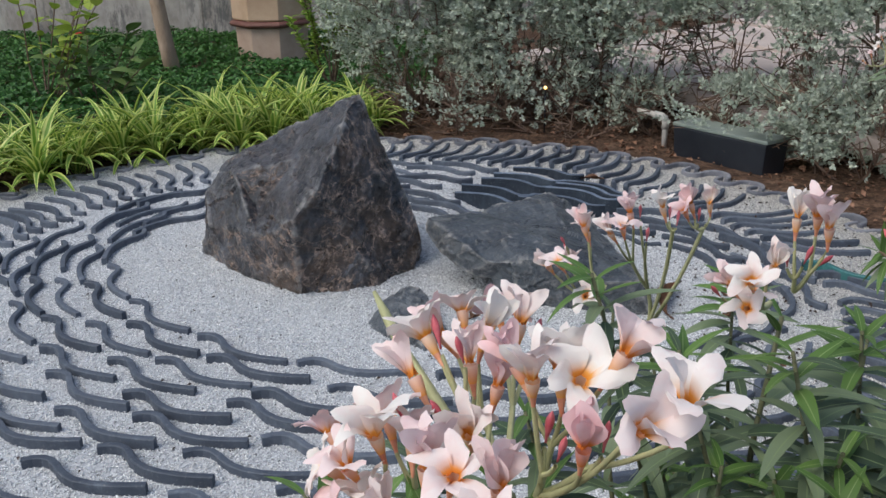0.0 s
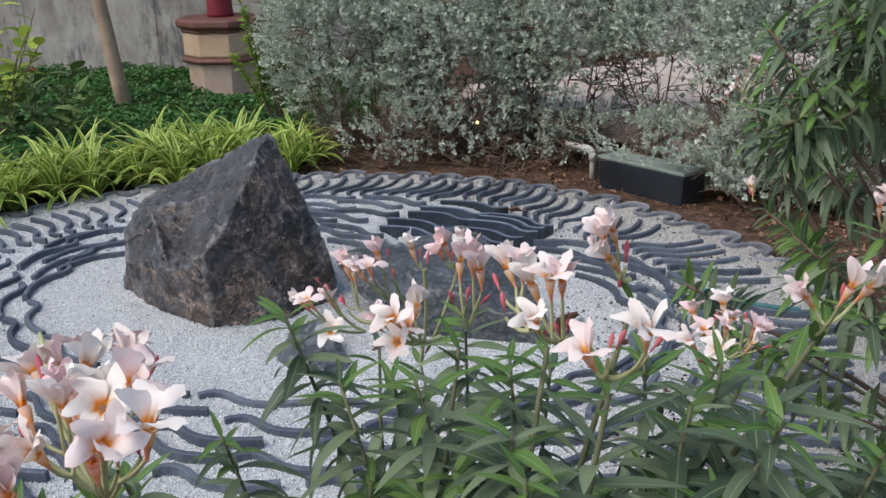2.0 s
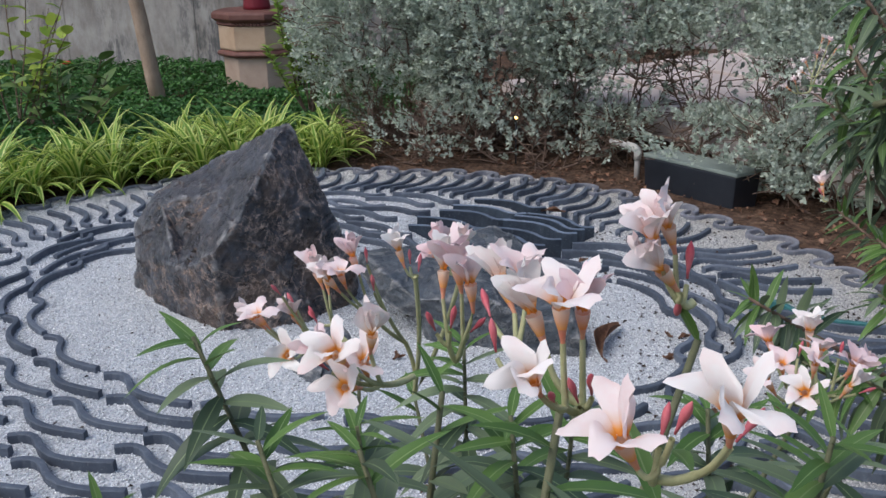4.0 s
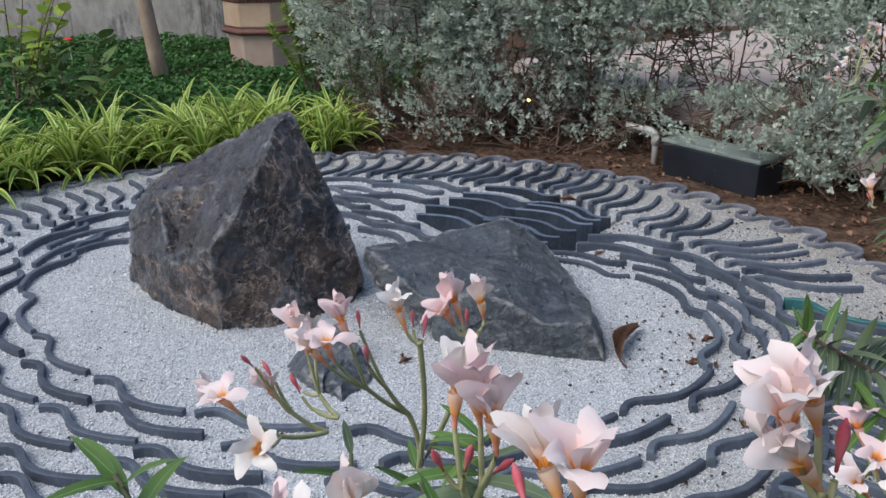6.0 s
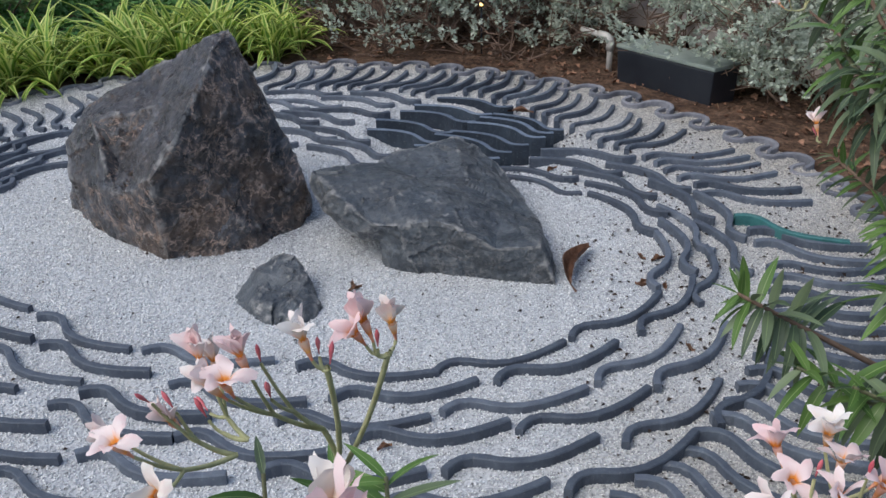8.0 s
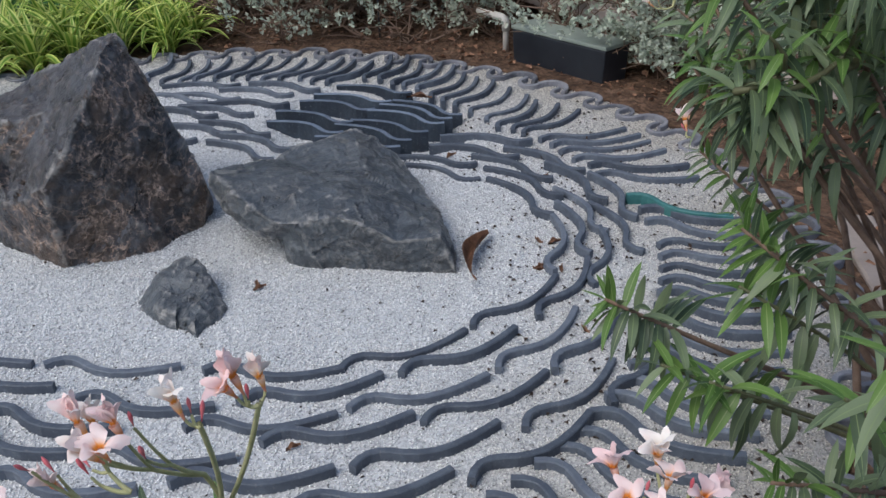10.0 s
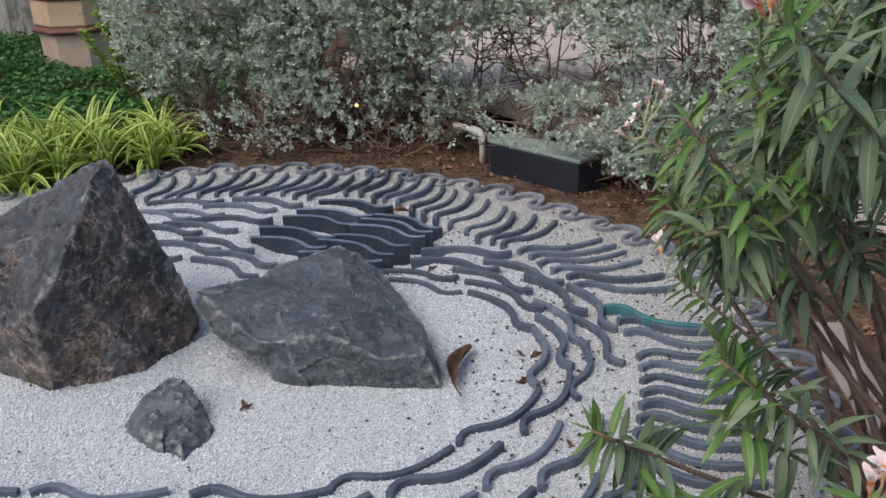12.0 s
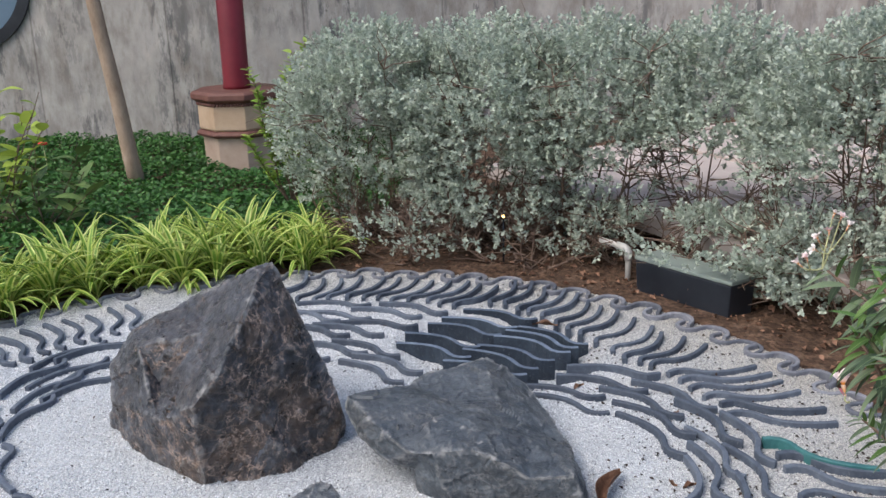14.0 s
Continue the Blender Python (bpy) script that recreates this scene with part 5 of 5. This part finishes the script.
FRONT = (0.42, 0.46, 0.0)
front = Oleander(FRONT, "low oleander with pale pink flowers and narrow dark leaves", 71, 300)
rr = random.Random(19)


def root():
    return (FRONT[0] + rr.uniform(-0.12, 0.12), FRONT[1] + rr.uniform(-0.10, 0.10), -0.03)


front.shoot(root(), (0.185, 0.262, 0.872), 18, 0.20, 0.64, 0.005)
front.head((0.196, 0.244, 0.885), [(0.229, 0.179, 0.961, "o"), (0.248, 0.190, 0.964, "o"), (0.229, 0.224, 0.968, "o"), (0.212, 0.226, 0.955, "o"), (0.205, 0.240, 0.950, "h"), (0.186, 0.248, 0.950, "h"), (0.192, 0.226, 0.955, "o"),
                                   (0.212, 0.205, 0.935, "h"), (0.222, 0.212, 0.938, "b"), (0.200, 0.232, 0.930, "b"), (0.205, 0.222, 0.925, "b"), (0.235, 0.205, 0.945, "b")], (0.22, -0.15, 1.18), 0.95)
front.head((0.182, 0.268, 0.878), [(0.165, 0.243, 0.918, "o"), (0.165, 0.282, 0.932, "h"), (0.179, 0.345, 0.930, "o"), (0.190, 0.320, 0.935, "h"), (0.160, 0.330, 0.938, "o"), (0.143, 0.300, 0.938, "o"), (0.150, 0.318, 0.930, "o"),
                                   (0.172, 0.300, 0.940, "h"), (0.137, 0.290, 0.920, "h"), (0.178, 0.268, 0.928, "h"), (0.150, 0.262, 0.918, "b"), (0.200, 0.335, 0.925, "b"), (0.148, 0.295, 0.945, "b"), (0.160, 0.275, 0.945, "b")], (0.2, -0.15, 1.18), 0.92)
front.shoot(root(), (0.150, 0.232, 0.868), 14, 0.18, 0.64, 0.005)
front.head((0.150, 0.234, 0.872), [(0.126, 0.265, 0.910, "o"), (0.138, 0.250, 0.908, "o"), (0.160, 0.189, 0.932, "o"), (0.148, 0.205, 0.925, "h"), (0.170, 0.168, 0.922, "o"), (0.158, 0.175, 0.915, "o"), (0.100, 0.245, 0.897, "o"), (0.120, 0.226, 0.890, "o"),
                                   (0.098, 0.263, 0.905, "o"), (0.110, 0.235, 0.905, "o"), (0.108, 0.215, 0.888, "o"), (0.122, 0.245, 0.915, "o"), (0.130, 0.215, 0.895, "h"), (0.118, 0.202, 0.878, "o"), (0.132, 0.255, 0.925, "b"), (0.178, 0.185, 0.930, "h")], (0.2, -0.15, 1.18), 0.92)
pod = bmesh.new()
tube(pod, [Vector((0.106, 0.385, 0.926)) - front.at, Vector((0.113, 0.375, 0.917)) - front.at, Vector((0.126, 0.352, 0.903)) - front.at, Vector((0.150, 0.318, 0.885)) - front.at, Vector((0.178, 0.275, 0.870)) - front.at], [0.0012, 0.0030, 0.0036, 0.0030, 0.002], 8)
part("seed_pod", pod, GREEN_STEM, front.thing, "slender green seed pod", True)
front.shoot(root(), (0.300, 0.745, 0.745), 10, 0.25, 0.64, 0.004)
front.head((0.285, 0.740, 0.765), [(0.238, 0.672, 0.828, "o"), (0.230, 0.690, 0.818, "h"), (0.254, 0.720, 0.808, "h"), (0.262, 0.660, 0.802, "o"), (0.244, 0.705, 0.838, "b"), (0.250, 0.728, 0.820, "b")], (0.4, 0.1, 1.15), 0.85)
front.head((0.292, 0.748, 0.772), [(0.273, 0.762, 0.825, "h"), (0.268, 0.750, 0.835, "h"), (0.262, 0.750, 0.798, "b"), (0.258, 0.765, 0.790, "b")], None, 0.85)
front.shoot(root(), (0.342, 0.792, 0.700), 12, 0.22, 0.64, 0.004)
front.head((0.338, 0.775, 0.760), [(0.298, 0.700, 0.852, "o"), (0.306, 0.712, 0.862, "h"), (0.316, 0.716, 0.864, "b"), (0.322, 0.705, 0.845, "b"), (0.288, 0.705, 0.845, "h")], (0.4, 0.1, 1.15), 0.85)
front.head((0.352, 0.738, 0.838), [(0.340, 0.734, 0.860, "h"), (0.348, 0.738, 0.855, "b"), (0.356, 0.738, 0.850, "b")], None, 0.82)
front.head((0.388, 0.768, 0.828), [(0.368, 0.764, 0.846, "o"), (0.374, 0.768, 0.852, "h"), (0.392, 0.766, 0.853, "h"), (0.382, 0.764, 0.844, "b")], None, 0.85)
for top in ((0.352, 0.738, 0.838), (0.388, 0.768, 0.828), (0.338, 0.775, 0.760)):
    bm = bmesh.new()
    tube(bm, [Vector((0.342, 0.792, 0.700)).lerp(Vector(top), i / 6) - front.at + Vector((0.004, 0, 0)) * math.sin(math.pi * i / 6) for i in range(7)], 0.0021, 7, False)
    part("flower_stalk", bm, GREEN_STEM, front.thing, smooth=True)
front.shoot(root(), (0.390, 0.515, 0.850), 16, 0.24, 0.64)
front.head((0.375, 0.499, 0.868), [(0.360, 0.453, 0.914, "h"), (0.343, 0.443, 0.908, "o"), (0.335, 0.460, 0.898, "h"), (0.352, 0.470, 0.890, "o"), (0.328, 0.470, 0.890, "b"), (0.345, 0.452, 0.885, "o")], (0.4, 0.0, 1.15), 0.85)
front.head((0.398, 0.520, 0.868), [(0.401, 0.500, 0.932, "o"), (0.392, 0.515, 0.925, "h"), (0.408, 0.495, 0.925, "h"), (0.385, 0.505, 0.900, "b"), (0.398, 0.500, 0.905, "b"), (0.412, 0.505, 0.898, "b")], (0.4, 0.0, 1.15), 0.88)
front.shoot(root(), (0.450, 0.372, 0.918), 12, 0.24, 0.64)
front.head((0.440, 0.385, 0.925), [(0.426, 0.416, 0.956, "h"), (0.434, 0.405, 0.962, "o"), (0.418, 0.425, 0.945, "b"), (0.422, 0.400, 0.940, "b")], None, 0.85)
front.head((0.458, 0.345, 0.935), [(0.447, 0.329, 0.982, "o"), (0.438, 0.345, 0.972, "h"), (0.455, 0.335, 0.978, "h"), (0.437, 0.311, 0.962, "o"), (0.452, 0.330, 0.950, "b"), (0.458, 0.325, 0.955, "b"), (0.444, 0.320, 0.952, "b")], (0.4, 0.0, 1.15), 0.78)
front.shoot(root(), (0.514, 0.418, 0.930), 5, 0.30, 0.6, 0.0045)
front.head((0.510, 0.414, 0.950), [(0.489, 0.404, 0.982, "o"), (0.496, 0.408, 0.986, "h"), (0.494, 0.404, 0.968, "h"), (0.506, 0.410, 0.972, "b"), (0.503, 0.412, 0.948, "b")], None, 0.92)
front.shoot(root(), (0.482, 0.312, 0.915), 16, 0.22, 0.64)
front.head((0.478, 0.305, 0.930), [(0.466, 0.297, 0.948, "o"), (0.494, 0.272, 0.972, "o"), (0.484, 0.290, 0.962, "b"), (0.505, 0.290, 0.960, "b"), (0.480, 0.300, 0.955, "b")], (0.4, 0.0, 1.15), 0.82)
front.shoot(root(), (0.660, 0.690, 0.755), 14, 0.22, 0.64)
front.head((0.660, 0.695, 0.750), [(0.670, 0.706, 0.790, "o"), (0.640, 0.700, 0.780, "o"), (0.690, 0.690, 0.785, "o"), (0.655, 0.670, 0.795, "o"), (0.625, 0.680, 0.775, "o"), (0.680, 0.665, 0.780, "h"), (0.645, 0.655, 0.780, "o"), (0.700, 0.710, 0.775, "o"), (0.635, 0.720, 0.790, "o"),
                                   (0.665, 0.720, 0.800, "o"), (0.650, 0.690, 0.800, "b"), (0.680, 0.690, 0.800, "b"), (0.630, 0.660, 0.765, "b"), (0.700, 0.680, 0.770, "b")], (0.45, 0.1, 1.15), 0.8)
front.shoot(root(), (0.630, 0.385, 0.915), 16, 0.24, 0.64)
front.head((0.628, 0.385, 0.920), [(0.616, 0.371, 0.952, "o"), (0.632, 0.345, 0.968, "o"), (0.650, 0.360, 0.962, "h"), (0.640, 0.375, 0.955, "b")], (0.42, 0.0, 1.15), 0.78)

for tip in ((0.248, 0.505, 0.888), (0.395, 0.665, 0.812), (0.20, 0.46, 0.80), (0.12, 0.44, 0.78), (0.30, 0.44, 0.86), (0.36, 0.40, 0.88), (0.43, 0.47, 0.86), (0.47, 0.55, 0.82),
            (0.54, 0.50, 0.85), (0.58, 0.42, 0.88), (0.33, 0.56, 0.80), (0.55, 0.38, 0.87), (0.63, 0.52, 0.82)):
    front.shoot(root(), tip, 32, 0.13, 0.56, 0.0034, 0.22, 1.3, 0.3)
for k in range(125):
    y = rr.uniform(0.28, 0.72)
    x = rr.uniform(0.26, 1.02)
    z = 1.085 - 0.80 * (y - 0.225) - rr.uniform(0.11, 0.28) - 0.25 * max(0.0, 0.36 - x)
    front.shoot(root(), (x, y, z), 38, 0.125, rr.uniform(0.46, 0.64), 0.0034, 0.14, 1.4, 0.6)
for tip in ((0.00, 0.40, 0.74), (0.06, 0.36, 0.80), (0.10, 0.33, 0.76)):
    front.shoot(root(), tip, 22, 0.2, 0.62, 0.0036, 0.25)
front.finish()

SIDE = (1.52, 1.20, 0.0)
side = Oleander(SIDE, "tall oleander with long drooping leaves leaning over the gravel", 72, 280)


def side_root():
    return (SIDE[0] + rr.uniform(-0.14, 0.14), SIDE[1] + rr.uniform(-0.16, 0.16), -0.03)


for tip, n, reach, size in (((0.73, 1.146, 0.655), 22, 0.13, 0.95), ((0.90, 1.19, 0.715), 30, 0.26, 1.0), 
                            ((0.93, 1.28, 0.69), 22, 0.20, 0.95), ((0.985, 1.60, 0.635), 26, 0.26, 0.9), ((0.86, 0.93, 0.56), 22, 0.2, 0.9)):
    side.shoot(side_root(), tip, n + 14, reach, size * 0.62, 0.0056, 0.35, 1.1, 0.1, (0, 0, 0.08))
for tip in ((0.83, 1.18, 1.03), (0.96, 1.29, 1.03), (0.90, 1.40, 0.94), (0.91, 1.47, 0.83), (1.05, 1.3, 0.9), (0.98, 1.36, 0.8), (1.12, 1.40, 0.84), (1.08, 1.56, 0.75), (1.02, 1.42, 1.12), (1.12, 1.30, 1.22), (1.05, 1.55, 1.0), (1.2, 1.5, 1.12),
            (1.0, 1.18, 1.22), (1.18, 1.22, 1.34), (1.1, 1.05, 1.18), (1.28, 1.45, 1.25), (1.3, 1.7, 0.98), (1.15, 1.75, 0.85), (1.38, 1.6, 1.1), (1.02, 1.62, 0.86), (1.22, 1.62, 0.92), (1.12, 1.48, 0.95), (1.18, 1.38, 1.08), (1.3, 1.3, 1.15), (1.02, 1.22, 1.08), (1.1, 1.62, 1.15)):
    side.shoot(side_root(), tip, 30, 0.16, rr.uniform(0.48, 0.64), 0.0060, 0.3, 1.1, 0.5, (0, 0, 0.06))
    for k in range(3 if tip[2] > 0.9 else 0):
        fork = Vector(tip) * 0.90 + Vector(SIDE) * 0.10 - Vector((0, 0, rr.uniform(0.0, 0.06)))
        aside = fork + Vector((rr.uniform(-0.13, 0.08), rr.uniform(-0.13, 0.13), rr.uniform(0.04, 0.16)))
        side.shoot(fork, aside, 26, 0.13, rr.uniform(0.48, 0.66), 0.0040, 0.35, 1.1, 0.6)
side.head((0.815, 0.940, 1.180), [(0.796, 0.917, 1.206, "o"), (0.782, 0.905, 1.195, "h"), (0.805, 0.910, 1.212, "o"), (0.800, 0.930, 1.198, "h"), (0.79, 0.92, 1.188, "b")], (0.5, 0.2, 1.3), 0.9)
side.shoot(side_root(), (0.815, 0.942, 1.178), 26, 0.3, 0.66, 0.005, 0.1, 1.2, 0.6, (0.05, 0, 0.1))
side.head((0.812, 0.705, 0.885), [(0.806, 0.690, 0.925, "o"), (0.818, 0.688, 0.938, "h"), (0.832, 0.695, 0.942, "h"), (0.824, 0.690, 0.915, "o"), (0.800, 0.692, 0.912, "h"), (0.838, 0.700, 0.930, "o"), (0.815, 0.695, 0.905, "b")], None, 0.66)
side.shoot(side_root(), (0.812, 0.707, 0.883), 16, 0.20, 0.62, 0.006, 0.1, 1.2, 0.4)
side.head((0.990, 1.670, 0.630), [(0.985, 1.688, 0.652, "h"), (0.980, 1.680, 0.645, "b")], None, 0.95)
side.head((1.02, 1.93, 0.78), [(0.99, 1.93, 0.80, "o"), (1.0, 1.92, 0.82, "o"), (0.98, 1.94, 0.785, "o"), (1.03, 1.94, 0.85, "o"), (1.05, 1.94, 0.875, "o"), (1.06, 1.93, 0.86, "h"), (1.01, 1.94, 0.835, "o"), (1.04, 1.95, 0.88, "o")], (0.4, 0.2, 1.3), 0.55)
side.shoot((1.25, 1.3, -0.03), (1.03, 1.93, 0.775), 24, 0.3, 0.95, 0.006, 0.1, 1.2, 0.6, (0.12, 0, 0.1))
for tip in ((0.89, 1.15, 0.66), (0.83, 1.05, 0.60), (0.87, 0.85, 0.73), (0.79, 1.10, 0.59)):
    side.shoot(side_root(), tip, 20, 0.16, rr.uniform(0.62, 0.80), 0.0050, 0.6, 1.0, 0.3, (0, 0, 0.05))
for low, high in (((1.42, 1.62, -0.03), (1.02, 1.28, 0.80)), ((1.40, 1.58, -0.03), (1.05, 1.22, 0.86))):
    side.shoot(low, high, 10, 0.10, 0.62, 0.0068, 0.2, 1.1, 0.5, (0.05, 0, 0.02))
side.finish()


# ---- litter on the gravel and soil ----
def curled_leaf(name, at, heading, length, width, curl, label, lift=0.0, bend=0.16):
    bm = bmesh.new()
    n, rows = 12, []
    for i in range(n + 1):
        u = i / n
        w = width * 0.5 * max(0.10, math.sin(math.pi * min(1.0, 0.06 + 1.15 * u)) ** 0.8 if u < 0.80 else 0.10)
        row = []
        for j in range(7):
            s = j / 3 - 1
            row.append(bm.verts.new((length * u, bend * length * math.sin(3.0 * u) + s * w * (1 - 0.3 * curl), curl * w * (s * s) + lift * u * u + 0.004 * math.sin(9 * u + 4 * s) + 0.004)))
        rows.append(row)
    for a, b in zip(rows, rows[1:]):
        for j in range(6):
            bm.faces.new((a[j], a[j + 1], b[j + 1], b[j]))
    bmesh.ops.solidify(bm, geom=bm.faces, thickness=0.0012)
    ob = part(name, bm, DRY_LEAF, None, smooth=True)
    ob.matrix_basis = pose(*at, 0, 0, heading)
    return tagged(ob, label, "leaf", "fallen leaves")


curled_leaf("dry_leaf", (0.742, 2.49, 0.020), -102, 0.285, 0.058, 1.1, "large curled brown dry leaf on white gravel", 0.02, -0.14)
curled_leaf("dry_leaf", (0.55, 3.55, 0.036), -25, 0.10, 0.03, 0.8, "curled brown dry leaf lying on the tile stack", 0.01)
for x, y, h, s in ((0.120, 2.268, 20, 0.035), (0.135, 2.285, 110, 0.030), (0.893, 2.425, 10, 0.040), (0.880, 2.435, 130, 0.028), (0.845, 2.292, 40, 0.035), (0.905, 2.272, 80, 0.03), (0.86, 2.30, 190, 0.03), (0.66, 3.03, 30, 0.04), (0.95, 2.83, 60, 0.03), (0.25, 1.66, 10, 0.03), (0.92, 2.0, 120, 0.03)):
    curled_leaf("dry_leaf", (x, y, 0.012), h, s, s * 0.45, 0.7, "small crumpled brown leaf on white gravel", 0.008)


def scatter_bits(name, n, seed, area, mat, size, label, height):
    g = np.random.default_rng(seed)
    p = []
    while len(p) < n:
        x, y = g.uniform(area[0], area[1]), g.uniform(area[2], area[3])
        z = height(x, y)
        if z is not None:
            p.append((x, y, z))
    sh, ac = simple_leaf(1.0, 0.6, 0.5)
    d = g.normal(size=(n, 3)) * [1, 1, 0.25]
    me = many(name, [sh], np.zeros(n, int), frames(d, g.normal(size=n) * 0.8, size * (0.4 + g.random(n))), np.array(p), [ac])
    tagged(mesh_part(name, me, mat), label, "litter", kind="stuff")


DARK_BIT = make_plain("dark_dead_leaf_bit", (0.015, 0.012, 0.012), (0.08, 0.05, 0.035), 50, 0.8)


def on_gravel(x, y):
    return gravel_height(x, y) + 0.004 if math.hypot(x - BED.x, y - BED.y) < 1.75 else None


def on_soil(x, y):
    return soil_height(x, y) + 0.008 if math.hypot(x - BED.x, y - BED.y) > 1.9 else None


scatter_bits("leaf_litter", 420, 31, (-1.3, 1.5, 1.3, 4.1), DARK_BIT, 0.011, "scattered tiny dark leaf bits on the gravel", on_gravel)
scatter_bits("leaf_litter", 900, 34, (0.7, 1.6, 1.2, 3.4), DARK_BIT, 0.012, "scattered tiny dark leaf bits on the gravel", on_gravel)
scatter_bits("soil_litter", 1500, 32, (-0.4, 2.6, 3.0, 5.2), DRY_LEAF, 0.030, "dry brown leaf litter on the soil", on_soil)
scatter_bits("soil_litter", 900, 33, (1.3, 2.4, 0.6, 3.2), DRY_LEAF, 0.028, "dry brown leaf litter on the soil", on_soil)

teal = tagged(lay(None, *TEAL_AT, 0.040, None, "teal_tile"), "faded teal roof tile lying in the gravel", "tile")
teal.data = teal.data.copy()
teal.data.materials[0] = TEAL
